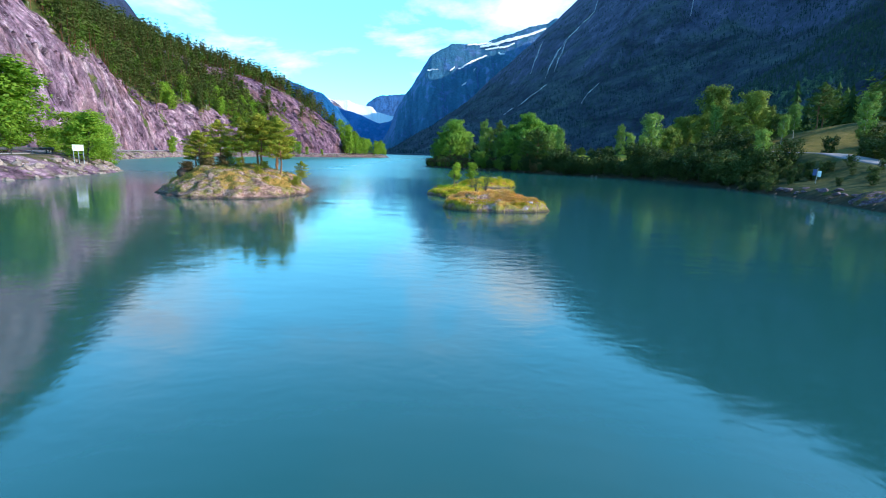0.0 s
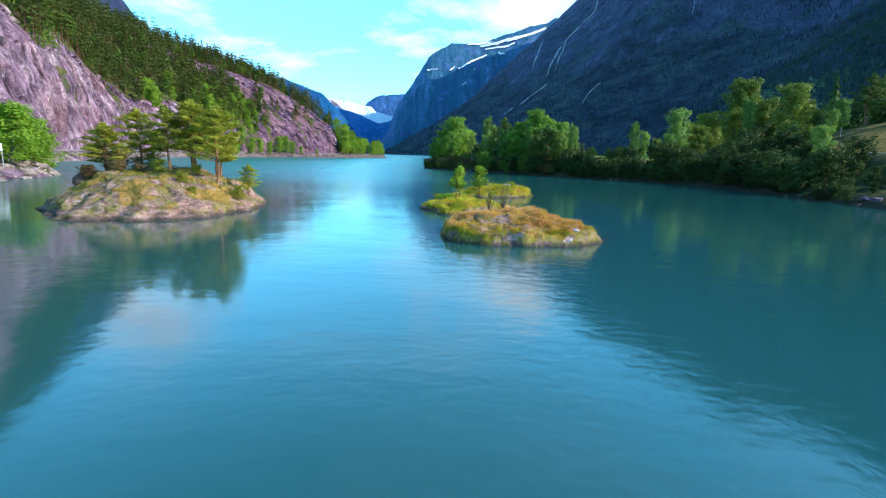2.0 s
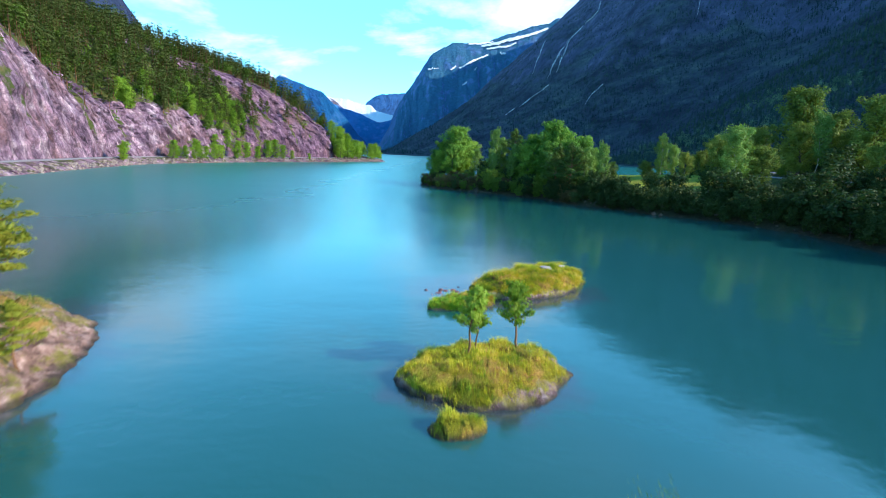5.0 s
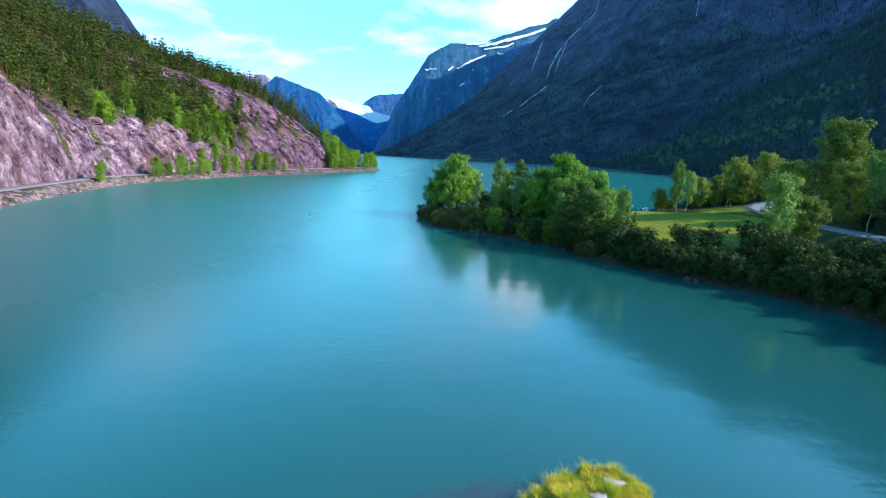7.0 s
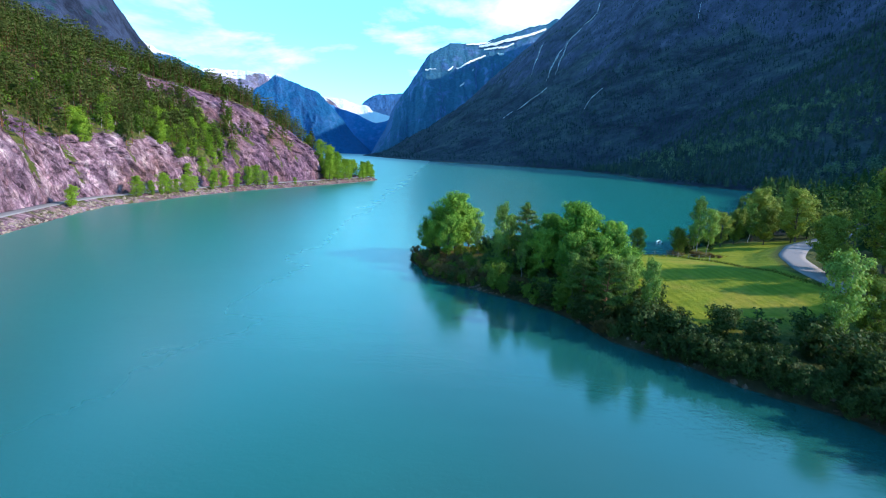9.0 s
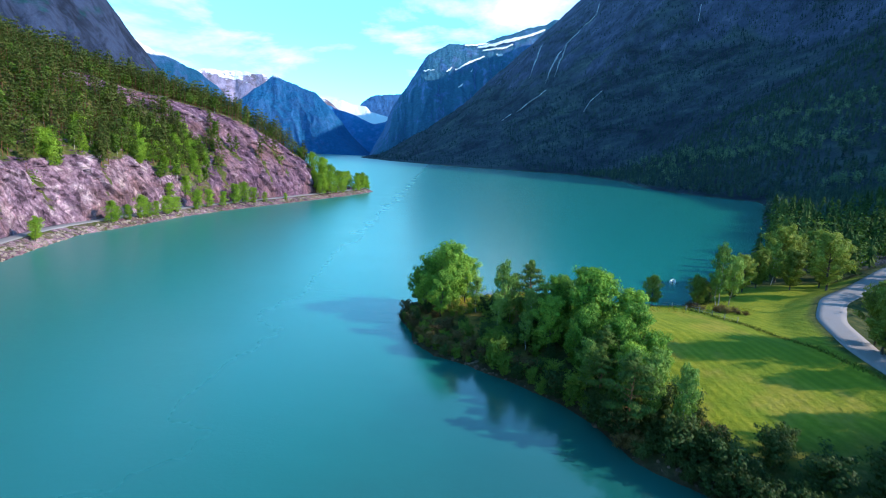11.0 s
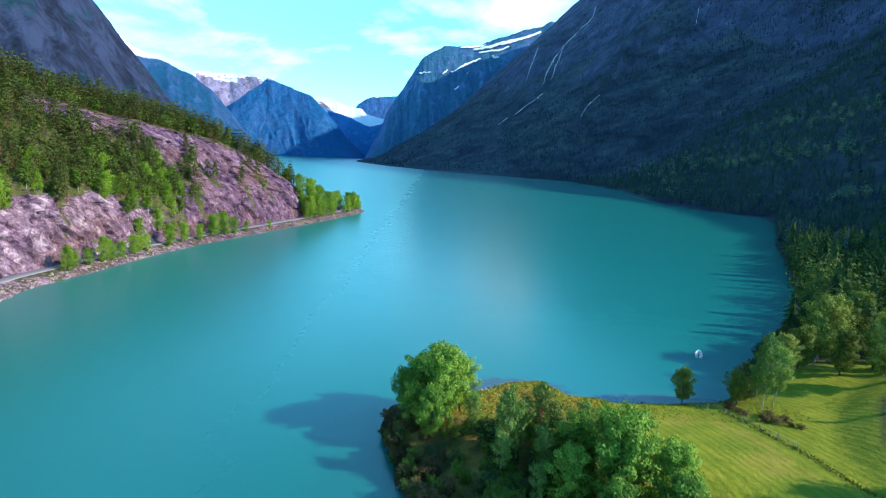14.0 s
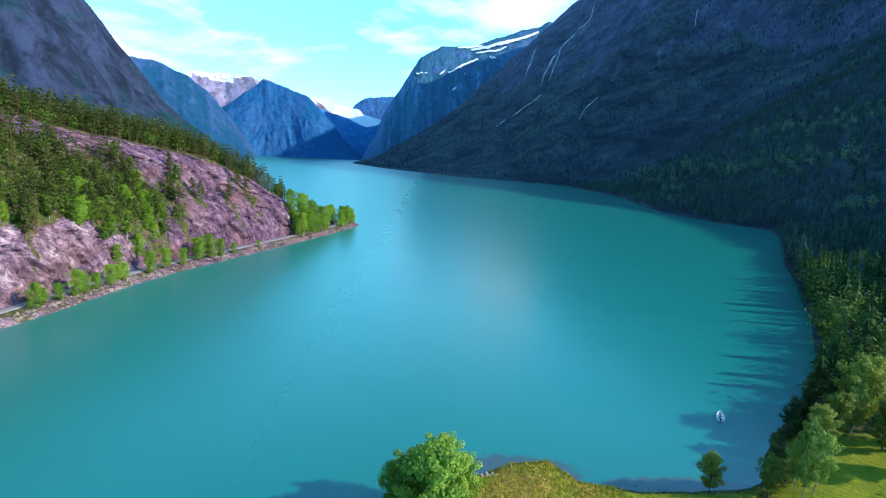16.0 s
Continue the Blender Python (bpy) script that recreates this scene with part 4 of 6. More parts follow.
def far_tree(r, x, y, z, h, kind, sprays):
    """Leaf sprays of one distant tree."""
    if kind == "spruce":
        f = r.uniform(0, 1, sprays) ** 0.8
        az = r.uniform(0, 6.283, sprays)
        rad = h * (0.03 + 0.19 * (1 - f)) * r.uniform(0.45, 1.0, sprays)
        w = np.column_stack([x + rad * np.cos(az), y + rad * np.sin(az), z + h * (0.08 + 0.92 * f)])
        out = np.column_stack([np.cos(az), np.sin(az), np.full(sprays, 0.5)])
        return leaves(r, w, out, h * 0.55 / sprays ** 0.5, 0.4, 0.8, 0.5, 0.35)
    if kind == "pine":
        f = r.uniform(0, 1, sprays)
        layer = np.round(f * 5) / 5 + r.normal(0, 0.03, sprays)
        az = r.uniform(0, 6.283, sprays)
        rad = h * (0.075 + 0.12 * (1 - layer)) * r.uniform(0.2, 1.0, sprays) ** 0.6
        w = np.column_stack([x + rad * np.cos(az), y + rad * np.sin(az), z + h * (0.34 + 0.64 * layer)])
        return leaves(r, w, np.column_stack([np.cos(az), np.sin(az), np.full(sprays, 1.0)]), h * 0.040, 0.3, 0.7, 0.0, 0.3)
    d = unit(r.normal(0, 1, (sprays, 3)))
    rad = r.uniform(0.55, 1, (sprays, 1)) ** 0.5
    w = np.array([x, y, z + h * 0.56]) + d * rad * h * [0.29, 0.29, 0.42] * (1 + 0.3 * r.normal(0, 1, (sprays, 1)))
    return leaves(r, w, d, h * 0.52 / sprays ** 0.5, 0.4, 1.0, 0.0, 0.35)


class Grove:
    """Model trees of one kind, the first copies of which stand in the scene; the models themselves are moved to their first place."""

    def __init__(self, name, kind, height, seeds, leaf, bark, label, group, category="tree", thin=1.0):
        self.models = [make_tree(name, kind, height, s, leaf, bark, label, category, thin) for s in seeds]
        for mdl in self.models:
            mdl["group"] = group
        self.height, self.used, self.rng = height, set(), np.random.default_rng(seeds[0] + 900)

    def plant(self, x, y, z, h, stretch=1.0, label=""):
        k = int(self.rng.integers(len(self.models)))
        s = h / self.height
        turn = float(self.rng.uniform(0, 360))
        if k not in self.used:
            self.used.add(k)
            ob = self.models[k]
            ob.matrix_basis = pose(x, y, z, 0, 0, turn) @ Matrix.Diagonal((s * stretch, s * stretch, s, 1))
        else:
            base = self.models[k]
            keep = base.scale.copy()
            ob = copy_thing(base, pose(x, y, z, 0, 0, turn) @ Matrix.Diagonal((s * stretch / keep.x, s * stretch / keep.y, s / keep.z, 1)))
        if label:
            ob["label"] = label
        return ob

    def finish(self):
        for k, mdl in enumerate(self.models):
            if k not in self.used:
                for o in (*mdl.children_recursive, mdl):
                    bpy.data.objects.remove(o)


def land_z(x, y):
    return float(height_right(np.array([[float(x)]]), np.array([[float(y)]]))[0][0, 0])


broad = Grove("broadleaf_tree", "broad", 12.0, (101, 102, 103), LEAF_BROAD, BARK, "leafy green broadleaf tree on the lake peninsula", "trees on the peninsula", "tree", 0.75)
LEAF_ROAD = mat_leaf("leaf_road", (0.065, 0.108, 0.022), (0.200, 0.250, 0.040), (0.400, 0.430, 0.085), through_light=0.3)
broad_road = Grove("broadleaf_tree", "broad", 12.0, (104, 105), LEAF_ROAD, BARK, "leafy green broadleaf tree between road and lake", "trees by the meadow road", "tree", 0.8)
birch = Grove("birch_tree", "birch", 11.0, (111, 112, 113), LEAF_BIRCH, BARK_BIRCH, "slender birch with pale trunk and loose foliage", "birches by the shore")
pine = Grove("pine_tree", "pine", 9.0, (121, 122, 123), NEEDLE_PINE, BARK_PINE, "pine with reddish trunk and layered needles", "pines by the shore")
bush = Grove("shore_bush", "bush", 4.0, (131, 132, 133), LEAF_BUSH, BARK, "dense green bush on the shore bank", "bushes along the bank", "bush", 0.42)
tip_bush = Grove("peninsula_bush", "bush", 4.0, (134, 135, 136), LEAF_TIP, BARK, "pale green bush on the overgrown tip of the peninsula", "bushes on the peninsula", "bush", 0.5)
heath = Grove("heather_bush", "bush", 1.8, (137, 138), LEAF_HEATH, BARK, "low brown heather bush hanging over the shore", "heather on the shore", "bush", 0.7)
lime = Grove("roadside_tree", "sapling", 5.0, (141, 142, 143), LEAF_LIME, BARK, "bright green young tree beside the lakeside road", "young trees by the road", "tree", 0.6)

hill_pine = Grove("hill_pine", "thin_pine", 8.0, (126, 127, 128), NEEDLE_HILL, BARK_PINE, "tall thin pine on the rocky wooded hillside", "pines on the hillside")
hill_birch = Grove("hill_birch", "thin_birch", 7.0, (116, 117, 118), LEAF_HILL, BARK_BIRCH, "small birch on the rocky wooded hillside", "birches on the hillside")
rng = np.random.default_rng(7)
for x, y, h, wide in ((3.8, 163, 11.8, 1.2), (0.2, 166, 9.4, 1.15), (-2.2, 169, 6.6, 1.1), (2.0, 158.5, 8.0, 1.05), (6.6, 165.5, 8.8, 1.05), (4.2, 169.5, 9.6, 1.1), (-0.8, 162, 7.0, 1.0), (19.3, 147, 9.6, 1.0), (17.6, 142.8, 8.2, 1.0),
                      (22.2, 141, 12.2, 1.05), (24.6, 145.5, 10.4, 1.05), (24.2, 151, 7.6, 1.0), (28.2, 141, 9.2, 1.15), (27.2, 135.8, 9.4, 1.05), (24.6, 132.6, 9.0, 1.0), (20.8, 136.5, 8.6, 1.0), (27.8, 130.5, 7.6, 0.95), (23.6, 128, 7.6, 0.95)):
    broad.plant(x, y, land_z(x, y) - 0.1, h, wide)
for x, y, h, wide in ((45.8, 173.5, 6.4, 1.0), (54.4, 172.0, 6.2, 1.1), (55.6, 174.0, 4.6, 1.1), (82.5, 191, 13.6, 1.0), (87, 194, 11, 1.0), (82.3, 174.5, 12.0, 1.1), (92, 199, 11, 1.0), (97, 191, 10, 1.0), (103, 206, 11, 1.0), (70, 183, 8.5, 1.0), (75.5, 187, 9, 1.0), (80, 182, 9, 1.0), (88, 184, 10, 1.0),
                      (68.6, 135, 15.6, 1.0), (66.6, 113.8, 11.0, 1.15), (58.8, 119, 8.0, 1.1), (64, 127, 9.0, 1.1), (70, 128, 10.0, 1.1), (63, 112, 6.6, 1.2), (72, 119, 7.5, 1.1), (88, 108, 7.5, 1.1), (92, 100, 7, 1.2), (71.5, 81, 6.0, 1.2), (76, 86, 6.5, 1.1), (61.5, 137, 9.0, 1.05), (64, 141, 9.5, 1.0), (62, 108, 5.2, 1.15), (61, 101, 4.6, 1.2),
                      (48.5, 113, 7.0, 1.1), (73.5, 118, 5.5, 1.2), (70, 124, 6.5, 1.2)):
    broad_road.plant(x, y, land_z(x, y) - 0.1, h, wide)
for x, y, h, wide in ((11.7, 150, 11.0, 0.75), (13.2, 151.6, 8.6, 0.8), (10.6, 148.6, 7.0, 0.8), (14.5, 143.6, 6.0, 1.0), (15.5, 147.5, 8.0, 0.9), (21.5, 151, 8.6, 0.9), (26.4, 119.8, 8.8, 0.72), (22.9, 125, 8.6, 0.85), (24.6, 123.5, 8.2, 0.85), (19.8, 131, 7.8, 0.9), (26.5, 126.5, 7.6, 0.8), (8.2, 158.5, 6.4, 0.9),
                      (57.4, 169.8, 12.4, 0.75), (60.8, 172, 10.4, 0.85), (58.8, 173.2, 8.0, 0.9), (80, 188.5, 10, 0.9), (44.7, 112, 10.6, 1.05), (41.5, 110, 6.4, 1.0), (70, 105.5, 6.6, 0.9), (66, 103, 5.8, 0.9), (50.5, 84, 5.6, 1.0), (48.5, 79.5, 6.4, 0.95), (66.5, 83.5, 9.4, 0.8), (59.4, 116, 10.2, 0.75)):
    birch.plant(x, y, land_z(x, y) - 0.1, h, wide)
for x, y, h in ((16.5, 152, 10.8), (21.8, 122.5, 9.8), (22.2, 131.5, 8.8), (20.6, 127.8, 8.0), (79.2, 112.4, 9.6), (99, 200, 10), (83.5, 117, 10)):
    pine.plant(x, y, land_z(x, y) - 0.1, h)
# undergrowth along the bank
bank = [(46, 101), (47.5, 95), (47, 88), (46.5, 82), (46, 76), (33.5, 116.5), (36.5, 113), (40, 110.5), (30, 118.5), (28, 122.5), (57, 175), (65, 178), (67.5, 184), (71, 190),
        (77, 193), (85, 199), (93, 208), (48, 105.5), (51, 101), (15, 147), (10, 153), (22, 139), (-2, 158), (43, 112), (50, 92), (49, 84), (36, 118), (61.5, 92), (62.5, 85), (64, 78.5), (67, 80), (69, 85), (60.5, 99), (62, 104), (65, 108), (69, 110), (72, 114), (60, 112), (61, 118), (63, 123), (62, 128), (66, 117), (64, 132), (73, 122), (49, 76), (48.5, 78), (60.5, 71), (61.5, 75), (63, 72), (64.5, 75), (66, 77), (62.5, 78), (58.6, 68), (61, 67), (64, 69), (66, 72), (68, 75),
        (44.5, 54), (46.5, 56.5), (47.5, 52), (49.5, 57), (45.2, 59.5), (48.2, 61.5), (50.2, 64.5), (46.4, 65.5), (47.6, 68.5), (49.2, 54.2), (50.6, 60.2), (48.8, 66.0), (43.4, 57.0)]
edge_line = smooth_line(SHORE_R[3:17], 2.1)
edge_dir = unit(np.gradient(edge_line, axis=0))
for (x, y), (tx, ty) in zip(edge_line, edge_dir):
    if y > 64:
        for off in (rng.uniform(0.1, 0.9), rng.uniform(1.2, 3.2)):
            bank.append((x + ty * off, y - tx * off))
for k in range(230):
    x, y = rng.uniform(-3, 30), rng.uniform(116, 162)
    d = float(height_right(np.array([[x]]), np.array([[y]]))[1][0, 0])
    if 0.6 < d < 9.5 and (x > 8 or y > 157) and (x < 24 or y < 150):
        bank.append((x, y))
for k in range(95):
    x, y = rng.uniform(33, 56), rng.uniform(88, 117)
    d, q = (float(a[0, 0]) for a in height_right(np.array([[x]]), np.array([[y]]))[1:])
    if d > 1.0 and q > 4.0 and d < 13:
        bank.append((x, y))
for k in range(60):
    x, y = rng.uniform(5, 21), rng.uniform(143, 159)
    if float(height_right(np.array([[x]]), np.array([[y]]))[1][0, 0]) > 3:
        bank.append((x, y))
for k in range(46):
    y = rng.uniform(66, 86)
    bank.append((np.interp(y, [43, 52, 65, 80], [37, 38.5, 40, 41.5]) + rng.uniform(0.3, 9), y))
far_edge = smooth_line([(57, 177), (63, 186), (75, 198), (96, 216), (112, 238), (125, 258)], 2.0)
for x, y in far_edge:
    bank.append((x + rng.uniform(0.3, 1.6), y - rng.uniform(0.3, 1.6)))
for x, y in bank:
    h = rng.uniform(1.5, 3.6) * (0.95 if y > 124 else 0.42 if y < 73 and x < 56 else rng.choice((0.7, 1.0, 1.25)))
    (bush if y < 127 or y > 170 or rng.random() < 0.35 else tip_bush).plant(x, y, max(0.1, land_z(x, y)) - 0.15, h * (0.6 if x < 9 and y > 140 else 1.0), rng.uniform(0.95, 1.35))
for x, y in ((2, 145.6), (3.8, 144.6), (0.4, 147.6), (5.6, 143.6), (-1.2, 151), (-2.6, 155), (-4.2, 160.5), (-4.6, 165), (8, 141.8), (1.2, 149.6), (-0.2, 153.5), (13, 137.6), (17, 132.5), (21.2, 121.4), (22.0, 120.2), (22.6, 122.4), (21.6, 124), (4.4, 147), (2.6, 150.5), (6.6, 145.5), (31.5, 140.5), (33, 141.5), (32, 139.2), (30, 121.5), (31, 120.4), (-3.2, 157.5), (-3.6, 162), (9.5, 144), (11, 142)):
    heath.plant(x, y, max(0.1, land_z(x, y)) - 0.15, rng.uniform(1.2, 2.2), 1.4)
for k in range(150):
    x, y = rng.uniform(-5, 16), rng.uniform(136, 170)
    d = float(height_right(np.array([[x]]), np.array([[y]]))[1][0, 0])
    if 0.4 < d < 6.5:
        heath.plant(x, y, land_z(x, y) - 0.15, rng.uniform(0.6, 1.5), rng.uniform(1.2, 1.7))
for x, y in ((53.2, 167.2), (54.2, 165.8), (54.9, 164.4), (56.2, 163.8), (57.1, 162.6), (58.4, 161.8), (52.8, 168.6), (55.6, 166.4), (57.8, 164.2), (51.8, 170.2)):
    heath.plant(x + rng.uniform(-0.6, 0.6), y, land_z(x, y) - 0.3, rng.uniform(0.7, 1.3), rng.uniform(1.3, 2.2))


# trees on the hillside, by the cells of its surface
def hill_spots(count, weight, seed):
    r = np.random.default_rng(seed)
    wgt = np.clip(weight, 0, None)[:-1, :-1] * np.abs(np.diff(LD, axis=1)[:-1]) * np.abs(np.diff(LY, axis=0)[:, :-1])
    pick = r.choice(wgt.size, count, replace=False, p=wgt.ravel() / wgt.sum())
    i, j = np.unravel_index(pick, wgt.shape)
    return [(float(LX[a, b]), float(LY[a, b]), float(LZ[a, b]), float(r.random())) for a, b in zip(i, j)]


open_slab = ease(LY, 298, 304) * (1 - np.clip(GULLY * 1.4, 0, 1)) * (1 - ease(LZ, 0.84 * LTOP, 0.92 * LTOP))
wood_zone = (COVER > 0.15) * (1 - 0.93 * open_slab) * ease(LD, 12, 15) * (1 - ease(LD, 110, 160)) * ease(LY, 95, 105) * (1 - ease(LY, 398, 408)) * ease(LZ, 6, 10)
for x, y, z, r in hill_spots(280, wood_zone * (1 - ease(LD, 60, 90)) * (1 + 3 * np.exp(-((LD - 22) / 8) ** 2) * (LY < 305) + 7 * GULLY), 5):
    if r < 0.62:
        hill_pine.plant(x, y, z - 0.3, 8.0 + 5 * r, 0.85)
    else:
        hill_birch.plant(x, y, z - 0.3, 4.0 + 5 * r, 1.0)
hw, ht, hb, hr = Pile(), Pile(), Pile(), np.random.default_rng(45)
crest = ease(LZ, 0.86 * LTOP, 0.97 * LTOP) * (LY > 250)
for x, y, z, r in hill_spots(5200, wood_zone * (1 + 6 * crest + 8 * crest * (LY > 296) + 4.5 * (LY > 155) * (LY < 303) * (LD < 75) + 2.5 * np.exp(-((LD - 26) / 12) ** 2) * (LY < 315) + 4 * GULLY) + 0.35 * (LD > 100) * (LD < 260) * (LY > 60) * (LY < 390), 6):
    if r < 0.7:
        h = (9.0 + 6 * r) * hr.uniform(0.75, 1.15)
        v, f = far_tree(hr, x, y, z - 0.3, h, "pine", 120)
        hw.add(v, f)
        ht.add(*tube([(x, y, z - 0.4), (x, y, z + 0.8 * h)], [0.17, 0.07], 3))
    else:
        hb.add(*far_tree(hr, x, y, z - 0.2, 4.0 + 4.5 * hr.random(), "broad", 70))
tagged(new("hill_pine_wood", hw.mesh("hill_pine_wood", NEEDLE_HILL)), "dense dark pine wood along the hill crest", "forest", kind="stuff")
tagged(new("pine_trunks", ht.mesh("pine_trunks", BARK_PINE)), "thin reddish trunks of the hillside pine wood", "forest", kind="stuff")
tagged(new("hill_birch_wood", hb.mesh("hill_birch_wood", LEAF_HILL)), "low birch scrub between the hillside pines", "forest", kind="stuff")
for y, d, h in ((213, 2.5, 4.2), (216, 3.5, 3.2), (248, 3, 4.8), (251, 3.6, 3.4), (262, 3, 5.4), (266, 3.2, 4.4), (270, 3.0, 3.6), (283, 3.4, 4.0), (289, 10.8, 4.6), (294, 3.2, 5.4), (298, 11, 5.5),
                (302, 3.6, 5.0), (310, 3.0, 4.2), (318, 3.5, 6.0), (323, 3.0, 6.5), (329, 3.4, 4.8), (336, 3, 3.2), (352, 3, 2.4), (386, 3.5, 8.0), (390, 10.5, 7.0), (394, 3.2, 8.5),
                (399, 11, 8), (403, 14, 7.5), (407, 3.2, 5.5), (411, 13, 7.0), (416, 15, 6.5), (420, 12, 6.0), (425, 4, 3.2), (430, 3.5, 4.6), (434, 11, 6.2), (438, 4, 6.5), (441, 9, 6.8), (444, 4, 6.0), (447, 7, 5.2),
                (450, 3.2, 4.0), (388, 6.5, 7.5), (392, 13, 8), (396, 7, 7.0), (401, 4, 7), (409, 16, 8), (413, 5, 5.5), (418, 11, 7), (428, 12, 6.5), (432, 5, 6), (436, 14, 6.5), (440, 6, 7), (446, 10, 6), (449, 6, 5), (452, 4, 3.5), (276, 3, 4.5), (280, 3.5, 3.8), (256, 3.2, 3.6), (306, 13, 6.0), (309, 16, 6.5), (313, 14, 5.5), (303, 19, 6)):
    x = float(shore_left(np.array(float(y)))) - d
    z = float(height_left(np.array([float(y)]), np.array([float(d)]))[0])
    lime.plant(x, y, z - 0.2, h * 1.65, 1.35)
ledge = np.random.default_rng(77)
for k in range(58):
    y = ledge.uniform(238, 292) if k < 26 else ledge.uniform(286, 318)
    d = ledge.uniform(15.5, 23) if k < 26 else ledge.uniform(11.5, 26)
    x, z = float(shore_left(np.array(y))) - d, float(height_left(np.array([y]), np.array([d]))[0])
    if k % 3:
        lime.plant(x, y, z - 0.4, ledge.uniform(6, 10), 1.25, "fresh green birch on a ledge of the cliff")
    else:
        hill_birch.plant(x, y, z - 0.4, ledge.uniform(6, 9.5))
for x, y, h in ((-49.4, 73.2, 7.0), (-51.0, 76.5, 6.4), (-52.4, 80.0, 5.8), (-54.5, 77.5, 6.0), (-53.0, 83.0, 4.8), (-57.5, 69.0, 12.0), (-60.5, 73.0, 11.0), (-56.0, 66.6, 7.0), (-60, 87.5, 6.5), (-64, 92, 5.5), (-69, 97, 5.0), (-75, 101, 5), (-80, 108, 5.0), (-74, 80, 9.5), (-79, 86, 9.0), (-80, 76, 10.5), (-85, 92, 8.0), (-88, 101, 7), (-62, 71, 10), (-66, 77, 9.5), (-69, 70, 10), (-70, 84, 7.5), (-90, 118, 5.5)):
    d = float(shore_left(np.array(float(y)))) - x
    z = float(height_left(np.array([float(y)]), np.array([d]))[0])
    lime.plant(x, y, z - 0.2, h, 1.9, "bright green leafy bush beside the lakeside road")


# ---- forest that nobody could count ----
def scatter(r, n, x0, x1, y0, y1):
    return r.uniform(x0, x1, n), r.uniform(y0, y1, n)


def spruce_shape(r, layers, segs):
    """Unit conifer: drooping ragged skirts of branches round a stem, as triangles."""
    v, f = [], []
    for k in range(layers):
        q = k / layers
        top, low = 1.0 - 0.80 * q, 0.92 - 0.86 * (q + 0.6 / layers)
        rad = 0.035 + 0.165 * (q + 0.5 / layers) ** 0.85
        a0 = len(v)
        v.append((r.normal(0, 0.006), r.normal(0, 0.006), top))
        turn = r.uniform(0, 6.28)
        for i in range(2 * segs):
            az = turn + math.pi * i / segs + r.normal(0, 0.12)
            rr = rad * (1.0 if i % 2 else 0.5) * r.uniform(0.75, 1.2)
            v.append((rr * math.cos(az), rr * math.sin(az), low + (0.0 if i % 2 else 0.05) + r.normal(0, 0.012)))
        for i in range(2 * segs):
            f.append((a0, a0 + 1 + i, a0 + 1 + (i + 1) % (2 * segs)))
    return np.array(v), np.array(f)


def plant_forest(name, label, boxes, seed, leaf_s, leaf_b, lo, hi, mind, share):
    r = np.random.default_rng(seed)
    sp, br = Pile(), Pile()
    for n, x0, x1, y0, y1, layers, segs, sprays in boxes:
        shapes = [spruce_shape(r, layers, segs) for _ in range(8)]
        xs, ys = scatter(r, n, x0, x1, y0, y1)
        Z, D, R = height_right(xs[None], ys[None])
        for x, y, z, d, rr in zip(xs, ys, Z[0], D[0], R[0]):
            if d < mind or rr < 5.5 or (y < 184 and x < 63 + (y - 150) * 0.7) or x > y * 1.2 + 40 or (x < 84 and y < 199):
                continue
            h = r.uniform(lo, hi) * (1.15 if d < 10 else 1)
            if r.random() < share:
                v, f = shapes[int(r.integers(8))]
                wide = r.uniform(0.85, 1.5)
                sp.add(v * [h * wide, h * wide, h] + [x, y, z - 0.3], f)
            else:
                br.add(*far_tree(r, x, y, z, h * 0.8, "broad", sprays))
    a = tagged(new(name, sp.mesh(name, leaf_s)), label, "forest", kind="stuff")
    b = tagged(new("broadleaf_wood", br.mesh("broadleaf_wood", leaf_b)), "mixed green broadleaf wood among the spruces on the mountain foot", "forest", kind="stuff")
    return a, b


# NEEDLE_FAR has shade and haze in its blue, the NEAR pair sunlight
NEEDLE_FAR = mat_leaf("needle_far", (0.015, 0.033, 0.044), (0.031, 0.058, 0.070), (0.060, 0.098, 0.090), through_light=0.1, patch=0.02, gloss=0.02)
NEEDLE_NEAR = mat_leaf("needle_near", (0.016, 0.036, 0.016), (0.040, 0.078, 0.024), (0.110, 0.155, 0.042), through_light=0.15, patch=0.06, gloss=0.04)
LEAF_NEAR = mat_leaf("leaf_near", (0.024, 0.055, 0.016), (0.060, 0.115, 0.026), (0.160, 0.225, 0.055), through_light=0.25, patch=0.07, gloss=0.08)
# bluish like NEEDLE_SPRUCE, coloured for leaves standing in shade
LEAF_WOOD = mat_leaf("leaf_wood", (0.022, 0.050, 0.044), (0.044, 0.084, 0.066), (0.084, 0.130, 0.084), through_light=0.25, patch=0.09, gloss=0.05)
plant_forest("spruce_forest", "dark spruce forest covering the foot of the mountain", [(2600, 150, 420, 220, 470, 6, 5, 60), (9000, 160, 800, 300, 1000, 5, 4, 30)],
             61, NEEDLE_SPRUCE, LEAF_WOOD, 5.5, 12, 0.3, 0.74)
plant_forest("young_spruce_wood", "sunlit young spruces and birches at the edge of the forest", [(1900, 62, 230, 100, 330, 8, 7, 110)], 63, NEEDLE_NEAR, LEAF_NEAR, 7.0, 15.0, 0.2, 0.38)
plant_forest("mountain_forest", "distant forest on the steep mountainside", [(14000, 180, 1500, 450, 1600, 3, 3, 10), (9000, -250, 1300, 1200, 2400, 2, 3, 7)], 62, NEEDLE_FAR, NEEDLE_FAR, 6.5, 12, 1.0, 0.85)


